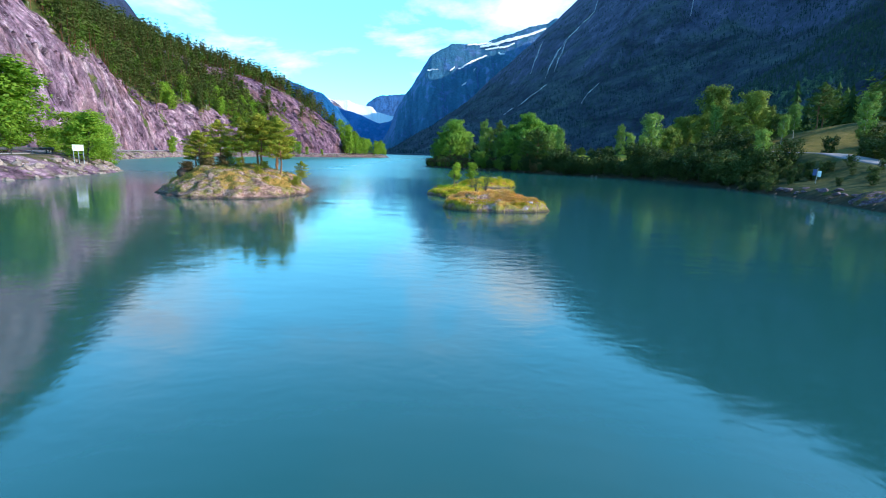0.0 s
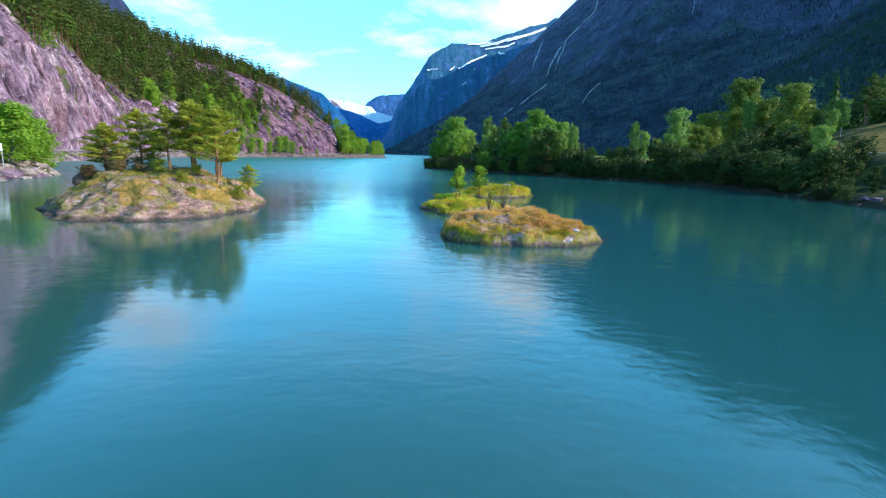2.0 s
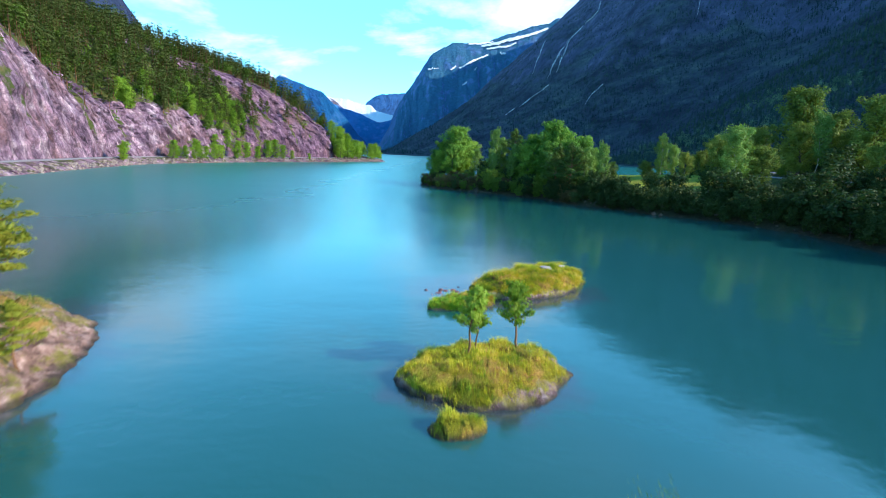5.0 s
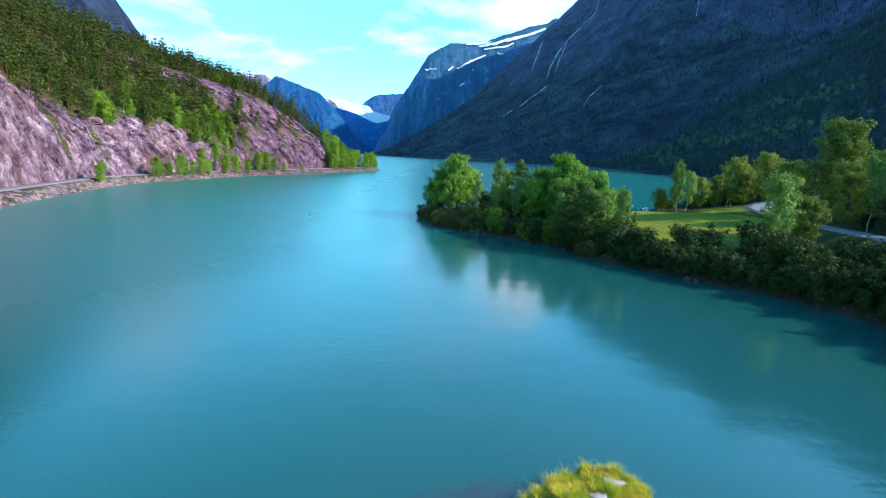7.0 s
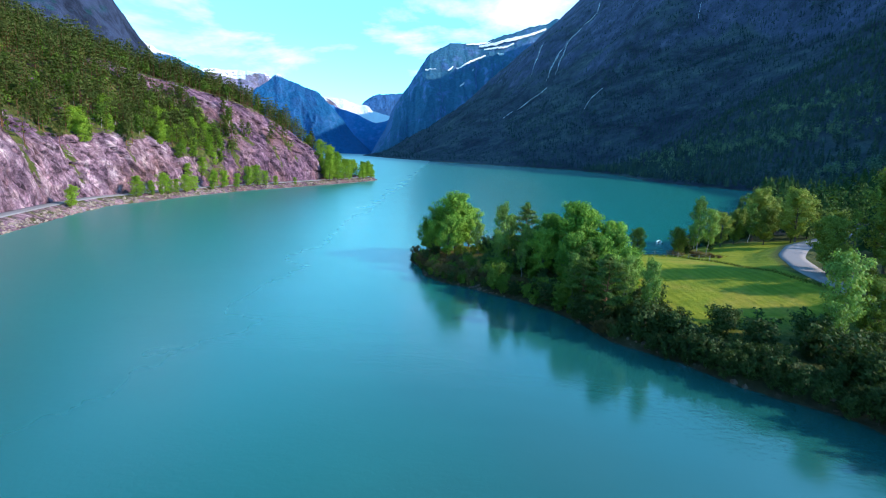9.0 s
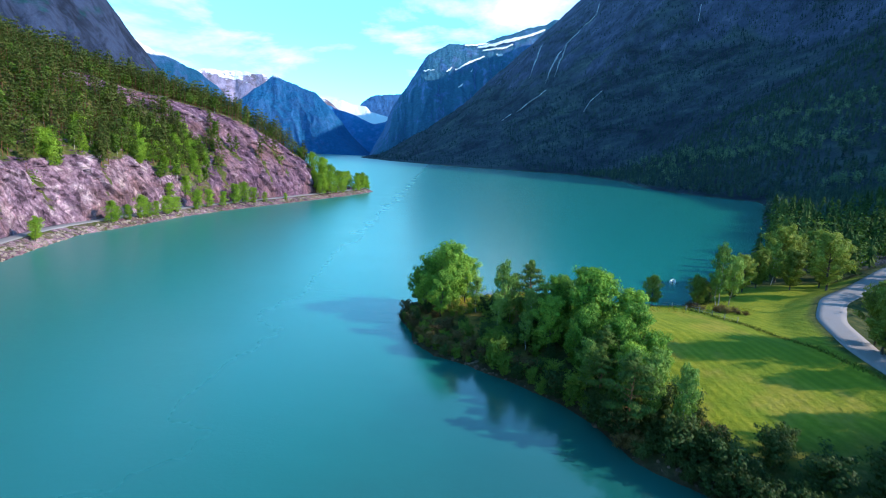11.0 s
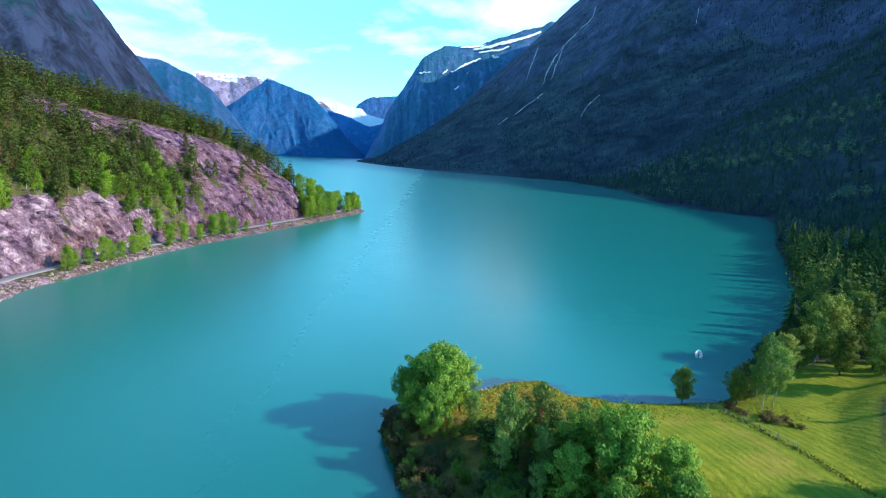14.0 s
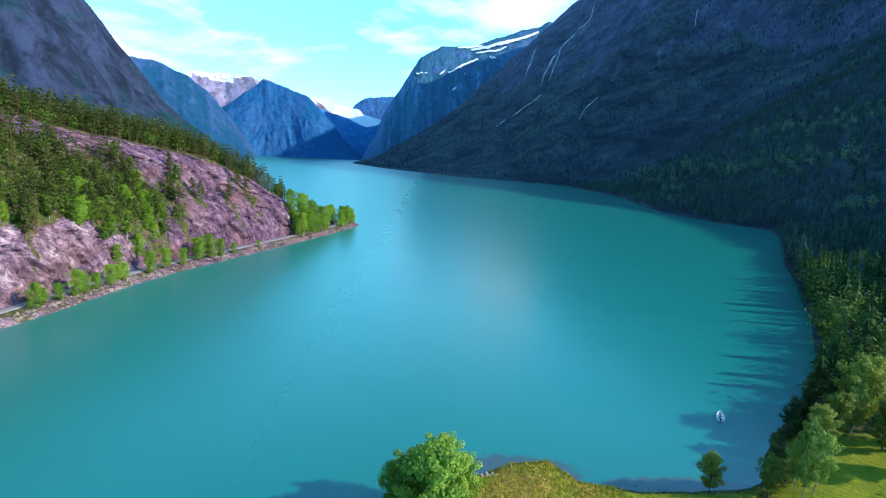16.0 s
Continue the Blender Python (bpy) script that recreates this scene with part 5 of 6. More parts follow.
wl, wr = Pile(), np.random.default_rng(66)
for _ in range(46):
    x, y = wr.uniform(245, 345), wr.uniform(640, 800)
    z, d, q = (float(a[0, 0]) for a in height_right(np.array([[x]]), np.array([[y]])))
    if 0.5 < d < 45:
        wl.add(*far_tree(wr, x, y, z, wr.uniform(6, 10), "broad", 60))
# belts of the same pale leaves along the ridge lines
for line, count, spread in (([(403, 941), (413, 790), (412, 672), (424, 619), (449, 592)], 190, 13), ([(470, 899), (517, 782), (519, 684)], 110, 16), ([(353, 538), (384, 506), (400, 490)], 60, 10), ([(365, 1013), (360, 930), (331, 760)], 90, 18)):
    belt = smooth_line(line, 1.0)
    for i in wr.integers(0, len(belt), count):
        x, y = belt[i] + wr.normal(0, spread, 2)
        z, d, q = (float(a[0, 0]) for a in height_right(np.array([[x]]), np.array([[y]])))
        if d > 3:
            wl.add(*far_tree(wr, x, y, z, wr.uniform(7, 13), "broad", 46))
LEAF_WILLOW = mat_leaf("leaf_willow", (0.06, 0.12, 0.085), (0.13, 0.21, 0.14), (0.25, 0.33, 0.22), through_light=0.3, patch=0.05, gloss=0.1)
tagged(new("willow_thicket", wl.mesh("willow_thicket", LEAF_WILLOW)), "pale grey-green willow thicket on the shaded shore and pale tree belts along the ridges", "forest", kind="stuff")

# ---- islets ----
def mat_islet(name, rock_a, rock_b, moss, tan):
    m = Mat(name)
    n = m.noise(2.2, 7, 0.7, None, 0.4)
    rock = m.ramp(n, (0.34, tuple(v * 0.30 for v in rock_a)), (0.5, rock_a), (0.68, rock_b))
    veil = m.mask(m.noise(1.0, 6, 0.7), 0.46, 0.58)
    rock = m.mix(m.math("MULTIPLY", veil, 0.75), rock, moss)
    turf = m.mix(m.mask(m.math("ADD", m.noise(0.9, 6, 0.7), m.math("MULTIPLY", m.mask(m.geo("Position", 2), 0.25, 0.85), 0.22)), 0.50, 0.68), moss, tan)
    turf = m.mix(0.6, turf, m.ramp(m.noise(28, 4, 0.7), (0.3, (0.5, 0.5, 0.5)), (0.7, (1, 1, 1))), "MULTIPLY")
    c = m.mix(m.mask(m.math("ADD", m.attr("turf"), m.math("MULTIPLY", m.noise(1.6, 5, 0.7), 0.8)), 0.75, 0.95), rock, turf)
    c = m.mix(0.6, c, m.ramp(m.attr("joint"), (0.2, (0.25, 0.22, 0.22)), (0.8, (1, 1, 1))), "MULTIPLY")
    wet = m.mask(m.math("ADD", m.geo("Position", 2), m.math("MULTIPLY", m.noise(1.5, 3), 0.2)), 0.36, 0.12)
    c = m.mix(m.math("MULTIPLY", wet, 0.8), c, (0.035, 0.03, 0.03))
    grain = m.noise(3.0, 7, 0.75, m.scaled((2.2, 2.2, 0.35)), 0.5)
    c = m.mix(0.5, c, m.ramp(grain, (0.36, (0.35, 0.32, 0.36)), (0.56, (1, 1, 1))), "MULTIPLY")
    m.bump(m.math("ADD", n, grain), 0.9, 0.16)
    return m.done(c, 0.88, 0.2)


def mat_grass(name, stops, dry=None):
    """Blade colours by patches; dry: the heights between which the turf turns from green at its foot to straw on top."""
    m = Mat(name)
    v = m.math("ADD", m.math("MULTIPLY", m.island(), 0.35), m.math("MULTIPLY", m.mask(m.noise(1.15, 6, 0.7), 0.32, 0.68), 0.68))
    if dry:
        v = m.math("ADD", m.math("MULTIPLY", v, 0.66), m.math("MULTIPLY", m.mask(m.geo("Position", 2), *dry), 0.36))
    c = m.ramp(v, *stops)
    m.link(c, m.bsdf.inputs["Base Color"])
    m.bsdf.inputs["Roughness"].default_value = 0.75
    m.bsdf.inputs["Specular IOR Level"].default_value = 0.15
    return m.m


GRASS_TAN = mat_grass("grass_tan", ((0.10, (0.24, 0.27, 0.02)), (0.30, (0.54, 0.47, 0.03)), (0.46, (0.66, 0.46, 0.06)), (0.60, (0.62, 0.30, 0.06)), (0.85, (0.80, 0.46, 0.18))), dry=(0.35, 0.95))
GRASS_GOLD = mat_grass("grass_gold", ((0.15, (0.16, 0.27, 0.018)), (0.42, (0.45, 0.45, 0.025)), (0.65, (0.68, 0.52, 0.03)), (0.9, (0.72, 0.53, 0.10))))
GRASS_GREEN = mat_grass("grass_green", ((0.2, (0.07, 0.13, 0.018)), (0.5, (0.16, 0.2, 0.025)), (0.8, (0.33, 0.27, 0.07))))
ISLET_GREY = mat_islet("islet_grey", (0.37, 0.215, 0.205), (0.80, 0.57, 0.55), (0.34, 0.29, 0.024), (0.60, 0.31, 0.075))
ISLET_PINK = mat_islet("islet_pink", (0.40, 0.225, 0.180), (0.74, 0.50, 0.43), (0.27, 0.24, 0.03), (0.55, 0.31, 0.08))


def islet(name, cx, cy, rx, ry, turn, height, seed, material, label, grass, blades, blade, crest=(0, 0), plateau=0.62, cover=0.55, lumps=0.35, facet=1.0, fine=1.0, lobes=()):
    """A rock mound out of the water with turf and single grass blades on it. Returns its root and a function for its height."""
    nr, na = int(60 * fine), int(220 * fine)
    rr = np.concatenate([np.linspace(0, 1, nr), [1.06, 1.14, 1.3]])
    th = np.linspace(0, 2 * np.pi, na + 1)
    R, T = np.meshgrid(rr, th, indexing="ij")
    edge = 1 + (0.18 if lobes else 0.32) * fbm(np.cos(T) * 1.7 + 9, np.sin(T) * 1.7 + 9, octaves=4, seed=seed)
    for at_deg, wide_deg, grow in lobes:
        off = np.degrees(np.angle(np.exp(1j * (T - radians(at_deg)))))
        edge = edge + grow * np.exp(-(off / wide_deg) ** 2)
    u, v = R * edge * rx * np.cos(T), R * edge * ry * np.sin(T)
    c, s_ = math.cos(radians(turn)), math.sin(radians(turn))
    X, Y = cx + u * c - v * s_, cy + u * s_ + v * c

    def lift(X, Y, R):
        wgt = np.clip(1 - np.abs(R) ** 3.2, 0, 1) ** plateau
        tilt = 1 + (crest[0] * (X - cx) / rx + crest[1] * (Y - cy) / ry) * 0.5
        return height * wgt * tilt + lumps * fbm(X / 1.3, Y / 1.3, octaves=5, seed=seed + 3) * np.clip(wgt * 2.5, 0, 1)

    Z = lift(X, Y, R)
    Z = np.where(R > 1, -(R - 1) * 4.5, Z) + np.where(R > 1, 0.0, 0.02)
    side = 1 + 0.22 * fbm(X / 1.0, Y / 1.0, Z / 0.6, octaves=4, seed=seed + 5) * np.clip(R * 1.3, 0, 1)
    X, Y = cx + (X - cx) * side, cy + (Y - cy) * side
    lev, joint = blocks((X + 0.4 * Y) / facet + seed, (Y - 0.3 * X + Z) / facet * 0.8, seed)
    lev2, joint2 = blocks((X - 0.4 * Y) / facet * 2.3 + seed, (Y + 0.3 * X + 2 * Z) / facet * 2.0, seed + 1)
    rocky = np.clip(R * 3, 0, 1) * (R <= 1.02)
    Z = Z + rocky * np.clip(Z / (0.4 * height), 0, 1) * facet * (0.16 * (lev - 0.5) + 0.07 * (lev2 - 0.5) - 0.07 * (1 - ease(joint, 0, 0.12)))
    patch = fbm(X / 1.1, Y / 1.1, Z / 0.8, octaves=4, seed=seed + 6)
    turf = np.clip(ease(Z / height, 0.06, 0.62) * 0.75 + patch * 2.4 + (cover - 0.5) - 0.06, -0.3, 0.7)
    root = new(name)
    root.location = (cx, cy, 0)
    ob = grid_mesh("rock_mound", X - cx, Y - cy, Z, material, attrs={"turf": turf, "joint": ease(joint, 0, 0.10) * (0.5 + 0.5 * ease(joint2, 0, 0.12))})
    ob.parent = root
    r = np.random.default_rng(seed)
    wgt = np.where((turf > 0.12) & (R <= 1), (turf + 0.1) * R, 0)[:-1, :-1]
    pick = r.choice(wgt.size, blades, p=wgt.ravel() / wgt.sum())
    i, j = np.unravel_index(pick, wgt.shape)
    a, b = r.random((2, blades, 1))
    P = np.stack([X - cx, Y - cy, Z], -1)
    base = P[i, j] * (1 - a) * (1 - b) + P[i + 1, j] * a * (1 - b) + P[i, j + 1] * (1 - a) * b + P[i + 1, j + 1] * a * b - [0, 0, 0.02]
    lean = r.normal(0, 0.45, (blades, 3)) + unit(base * [1, 1, 0]) * 0.35
    lean[:, 2] = 0
    ln = blade * r.uniform(0.5, 1.4, (blades, 1)) * np.clip(0.7 + 2.6 * fbm(base[:, 0] * 2.4 + cx, base[:, 1] * 2.4 + cy, octaves=4, seed=seed + 8)[:, None], 0.25, 2.2)
    midp = base + np.array([0, 0, 1.0]) * ln * 0.6 + lean * ln * 0.35
    tip = base + np.array([0, 0, 1.0]) * ln * 0.75 + lean * ln * 1.0
    wd = unit(np.cross(lean, [0, 0, 1.0])) * 0.0075
    vv = np.stack([base - wd, base + wd, midp + wd * 0.75, midp - wd * 0.75, tip + wd * 0.15, tip - wd * 0.15], 1).reshape(-1, 3)
    b6 = np.arange(blades)[:, None] * 6
    ff = np.concatenate([b6 + [0, 1, 2, 3], b6 + [3, 2, 4, 5]], 0)
    g = child("grass", fast_mesh("grass", vv, ff, grass), root)
    g["kind"] = "stuff"
    tagged(root, label, "islet")

    def at(x, y):
        du, dv = (x - cx) * c + (y - cy) * s_, -(x - cx) * s_ + (y - cy) * c
        rho = math.hypot(du / rx, dv / ry)
        return float(lift(np.array([float(x)]), np.array([float(y)]), np.array([min(rho, 1.0)]))[0])

    return root, at


def boulder(name, parent, x, y, z, size, squash, seed, material, label=""):
    r = np.random.default_rng(seed)
    bm = bmesh.new()
    bmesh.ops.create_icosphere(bm, subdivisions=3, radius=1)
    cut = [(Vector(unit(r.normal(0, 1, 3))), r.uniform(0.42, 0.8)) for _ in range(14)]
    for v in bm.verts:
        for n, k in cut:
            over = v.co.dot(n) - k
            if over > 0:
                v.co -= n * over * 0.9
        v.co *= 1 + 0.10 * noise.noise(v.co * 2.3 + Vector((seed, 0, 0)))
        v.co = Vector((v.co.x * size * squash[0], v.co.y * size * squash[1], v.co.z * size * squash[2]))
    me = bpy.data.meshes.new(name)
    bm.to_mesh(me)
    bm.free()
    me.materials.append(material)
    ob = new(name, me)
    ob.parent = parent
    ob.location = (x, y, z)
    if label:
        ob["label"] = label
    return ob


def mat_stone(name, a, b):
    m = Mat(name)
    n = m.noise(3.0, 7, 0.7)
    m.bump(n, 0.6, 0.08)
    return m.done(m.ramp(n, (0.3, a), (0.7, b)), 0.85, 0.25)


STONE_PALE = mat_stone("stone_pale", (0.28, 0.21, 0.21), (0.62, 0.52, 0.52))
STONE_DARK = mat_stone("stone_dark", (0.05, 0.045, 0.05), (0.20, 0.16, 0.16))
STONE_BROWN = mat_stone("stone_brown", (0.05, 0.036, 0.03), (0.20, 0.14, 0.11))
STONE_SLAB = mat_stone("stone_slab", (0.07, 0.047, 0.060), (0.22, 0.155, 0.19))
STONE_WARM = mat_stone("stone_warm", (0.16, 0.11, 0.09), (0.42, 0.32, 0.27))

isle_a, at_a = islet("grassy_islet", 4.1, 38.5, 3.6, 3.0, 0, 0.84, 201, ISLET_GREY, "low rock islet topped with tan and yellow grass", GRASS_TAN, 46000, 0.17, crest=(0.06, 0.34), cover=0.34, plateau=0.20, lumps=0.6, lobes=((-132, 34, 0.20), (45, 30, -0.24), (102, 20, 0.14), (-45, 30, 0.08)))
boulder("pale_boulder", isle_a, 6.2 - 4.1, 36.35 - 38.5, at_a(6.2, 36.35) - 0.12, 0.34, (1.0, 0.8, 0.8), 5, STONE_PALE, "pale bare boulder")
boulder("pale_boulder", isle_a, 5.95 - 4.1, 35.85 - 38.5, 0.24, 0.34, (0.8, 0.7, 0.8), 6, STONE_PALE, "pale bare boulder")
isle_b, at_b = islet("tree_islet", 1.8, 50.6, 3.1, 2.6, 20, 0.55, 205, ISLET_GREY, "small mossy rock islet with two young trees", GRASS_GOLD, 14000, 0.20, cover=0.66, lumps=0.2)
islet("moss_rock", 0.75, 46.9, 0.85, 0.6, 10, 0.34, 207, ISLET_GREY, "tiny mossy rock rising from the lake", GRASS_GOLD, 1500, 0.16, cover=0.75, lumps=0.1)
isle_c, at_c = islet("golden_islet", 5.7, 63.6, 4.5, 2.35, 42, 0.85, 209, ISLET_GREY, "mounded islet thick with golden green grass", GRASS_GOLD, 26000, 0.30, crest=(0.15, 0.25), plateau=0.5, cover=0.8, lumps=0.35)
for dx, dy, sz, sd in ((1.8, 1.7, 0.42, 8), (0.8, 0.5, 0.36, 9), (-0.4, 0.9, 0.2, 10)):
    boulder("pale_boulder", isle_c, dx, dy, at_c(5.7 + dx, 63.6 + dy) + 0.06, sz, (1.25, 0.7, 0.4), sd, STONE_PALE, "flat pale stone")
GRASS_LUSH = mat_grass("grass_lush", ((0.15, (0.10, 0.27, 0.018)), (0.45, (0.26, 0.44, 0.025)), (0.7, (0.50, 0.45, 0.04)), (0.9, (0.72, 0.42, 0.10))))
islet("grass_spit", 1.35, 59.3, 1.9, 1.25, 30, 0.26, 215, ISLET_GREY, "low grassy spit trailing into shallow water", GRASS_LUSH, 9000, 0.26, cover=0.85, lumps=0.12, fine=0.6)
isle_d, at_d = islet("pine_islet", -18.6, 48.2, 6.4, 8.8, 14, 2.25, 213, ISLET_PINK, "rounded pink-grey rock islet with pines and mossy turf", GRASS_GREEN, 16000, 0.20, crest=(-0.1, 0.15), plateau=1.15, cover=0.32, lumps=0.5, facet=1.7)
STONE_RUST = mat_stone("stone_rust", (0.06, 0.032, 0.024), (0.24, 0.13, 0.085))
boulder("rock_outcrop", isle_d, -3.7, -1.6, 1.45, 0.85, (1.4, 1.2, 0.9), 14, STONE_RUST, "rust-brown slanting rock outcrop")
for k, (dx, dy, dz, sz) in enumerate(((2.2, -5.2, 0.9, 0.5), (3.6, -3.4, 0.8, 0.6), (4.3, -1.0, 0.8, 0.55), (0.5, -6.6, 0.5, 0.6), (-1.8, -5.9, 0.7, 0.5))):
    boulder("boulder", isle_d, dx, dy, dz, sz, (1.2, 1.0, 0.7), 20 + k, STONE_WARM)

isle_pine = Grove("islet_pine", "pine", 5.0, (151, 152, 153), NEEDLE_ISLE, BARK_PINE, "sunlit pine with orange trunk on the rock islet", "pines on the islet", "tree", 0.9)
for x, y, h, wide in ((-14.4, 46.8, 4.9, 1.05), (-16.9, 49.2, 4.9, 1.3), (-17.6, 50.4, 5.0, 1.3), (-18.4, 48.8, 4.3, 1.2), (-15.6, 49.8, 5.1, 1.25), (-21.6, 47.2, 3.4, 1.4), (-22.6, 48.6, 3.6, 1.3), (-20.9, 49.6, 4.2, 1.3), (-13.0, 48.6, 2.3, 1.2), (-16.2, 51.5, 4.4, 1.2)):
    isle_pine.plant(x, y, at_d(x, y) - 0.1, h, wide)
isle_young = Grove("young_pine", "crowned", 2.6, (156, 157), NEEDLE_YOUNG, BARK_PINE, "young bright green pine on the small islet", "young pines on the small islet")
for x, y, h in ((1.2, 51.2, 2.55), (3.1, 52.0, 2.7), (1.5, 51.6, 2.0)):
    isle_young.plant(x, y, at_b(x, y) - 0.05, h, 1.3)
isle_heath = Grove("heather_bush", "bush", 1.0, (163, 164), LEAF_HEATH, BARK, "rust-brown heather and dead bracken on the rock islet", "heather on the islet", "bush")
for x, y, h in ((-22.8, 46.9, 1.0), (-22.0, 46.0, 0.8), (-21.2, 47.4, 1.2), (-20.4, 46.2, 0.9), (-19.8, 47.6, 0.9), (-21.8, 48.4, 1.1), (-19.2, 46.6, 0.6), (-23.2, 48.0, 0.7)):
    isle_heath.plant(x, y, at_d(x, y) - 0.12, h, 1.5)
isle_bush = Grove("islet_shrub", "bush", 1.2, (161, 162), NEEDLE_ISLE, BARK, "low juniper shrub on the rock islet", "shrubs on the islets", "bush")
for x, y, h in ((-12.9, 46.4, 0.9), (-15.6, 44.8, 0.7), (-17.8, 46.4, 0.8), (-20.4, 50.4, 1.2), (-16.0, 47.6, 0.7), (-14.6, 44.0, 0.5)):
    isle_bush.plant(x, y, at_d(x, y) - 0.1, h, 1.3)


def bare_shrub(x, y, z, h, seed):
    """A half-bare willow shrub: many thin stems and a thin veil of leaves."""
    r = np.random.default_rng(seed)
    root = new("willow_shrub")
    crown = Pile()
    for k in range(7):
        wood = Pile()
        az, tl = r.uniform(0, 6.283), r.uniform(0.05, 0.38)
        ln = h * r.uniform(0.5, 1.05)
        u = np.linspace(0, 1, 6)[:, None]
        d = np.array([math.cos(az) * tl + 0.10, math.sin(az) * tl, 1.0])
        p = d * ln * u + r.normal(0, 0.03, (6, 3)) * u
        wood.add(*tube(p, np.linspace(0.020, 0.005, 6), 5))
        for q in range(11):
            f = r.uniform(0.25, 0.95)
            b0 = d * ln * f
            e = b0 + r.normal(0, 0.16, 3) * h * 0.6 + [0, 0, 0.15 * h]
            wood.add(*tube([b0, (b0 + e) / 2 + r.normal(0, 0.02, 3), e], [0.006, 0.004, 0.002], 3))
            n = 7
            w = e + r.normal(0, 0.09, (n, 3))
            crown.add(*leaves(r, w, r.normal(0, 1, (n, 3)), 0.035, slim=0.6))
        child("stem", wood.mesh("stem", BARK, True), root)
    child("foliage", crown.mesh("foliage", LEAF_BIRCH), root)
    root.location = (x, y, z)
    return tagged(root, "half-bare willow shrub standing on the grassy islet", "shrub")


bare_shrub(2.7, 40.0, at_a(2.7, 40.0) - 0.05, 1.75, 301)
bare_shrub(3.5, 40.9, at_a(3.5, 40.9) - 0.05, 1.5, 302)


# ---- roads ----
def mat_asphalt(name, a, b):
    m = Mat(name)
    n = m.noise(6, 6, 0.7)
    wide = m.noise(0.25, 4)
    c = m.mix(m.mask(wide, 0.35, 0.65), m.ramp(n, (0.3, a), (0.7, b)), tuple(v * 0.8 for v in b))
    m.bump(n, 0.3, 0.02)
    return m.done(c, 0.85, 0.3)


ASPHALT = mat_asphalt("asphalt_pale", (0.19, 0.17, 0.185), (0.32, 0.29, 0.31))


def ribbon(name, line, half, zs, material, label, camber=0.04, thick=0.35):
    """A road body along a line: crowned top and turned-down edges."""
    t = unit(np.gradient(line[:, :2], axis=0))
    nrm = np.column_stack([-t[:, 1], t[:, 0]])
    cols = []
    for f, dz in ((-1.02, -thick), (-1, 0), (-0.5, camber * 0.7), (0, camber), (0.5, camber * 0.7), (1, 0), (1.02, -thick)):
        cols.append(np.column_stack([line[:, :2] + nrm * half * f, zs + dz]))
    P = np.stack(cols, 0)
    ob = grid_mesh(name, P[..., 0], P[..., 1], P[..., 2], material)
    return tagged(ob, label, "road", kind="structure")


rl = smooth_line(ROAD_R)
rz = road_z(rl[:, 1]) + 0.05
ribbon("road_meadow", rl, 2.1, rz, ASPHALT, "narrow pale asphalt road curving past the meadow")
yl = np.arange(62.0, 447.0, 1.5)
ll = np.column_stack([shore_left(yl) - 7.6 - 4 * (1 - ease(yl, 86, 110)), yl])
for _ in range(30):
    ll[1:-1] = (ll[:-2] + 2 * ll[1:-1] + ll[2:]) / 4
ribbon("road_lakeside", ll, 2.0, np.full(len(ll), 2.52), ASPHALT, "pale asphalt road squeezed between cliff and lake")


def guard_rail(y0, y1):
    """Steel rail on posts along the lake side of the road."""
    root = new("guard_rail")
    keep = (ll[:, 1] >= y0) & (ll[:, 1] <= y1)
    p = ll[keep]
    t = unit(np.gradient(p, axis=0))
    off = p + np.column_stack([t[:, 1], -t[:, 0]]) * 2.35
    cols = []
    for dx, z in ((0.0, 2.95), (0.07, 3.02), (0.02, 3.12), (0.07, 3.22), (0.0, 3.30), (-0.03, 3.30), (-0.03, 2.95)):
        cols.append(np.column_stack([off + np.column_stack([t[:, 1], -t[:, 0]]) * dx, np.full(len(p), z)]))
    P = np.stack(cols, 0)
    o = grid_mesh("beam", P[..., 0], P[..., 1], P[..., 2], RAIL, smooth=False)
    o.parent = root
    v, f = boxed(-0.05, 0.05, -0.05, 0.05, 2.2, 3.25)
    me = fast_mesh("post", v, f, RAIL)
    for q in off[::3]:
        po = child("post", me, root)
        po.location = (q[0] - 0.09, q[1], 0)
    return tagged(root, "dark weathered guard rail along the lakeside road", "guard rail")


m_ = Mat("rail_steel")
RAIL = m_.done(m_.ramp(m_.noise(1.5, 4), (0.3, (0.05, 0.05, 0.06)), (0.7, (0.11, 0.11, 0.12))), 0.6)
guard_rail(62, 92)

# ---- shore rocks ----
ROCK_SHORE = mat_stone("rock_shore", (0.12, 0.085, 0.07), (0.46, 0.36, 0.31))


def rock_bed(name, spots, seed, material, label):
    r = np.random.default_rng(seed)
    bm = bmesh.new()
    bmesh.ops.create_icosphere(bm, subdivisions=1, radius=1)
    bv = np.array([v.co for v in bm.verts])
    bf = np.array([[v.index for v in f.verts] for f in bm.faces])
    bm.free()
    pile = Pile()
    for x, y, z, sz in spots:
        v = bv * (1 + 0.22 * r.normal(0, 1, (len(bv), 1))) * sz * r.uniform(0.6, 1.3, 3) * [1, 1, 0.7]
        pile.add(v + [x, y, z], bf)
    return tagged(new(name, pile.mesh(name, material)), label, "rocks", kind="stuff")


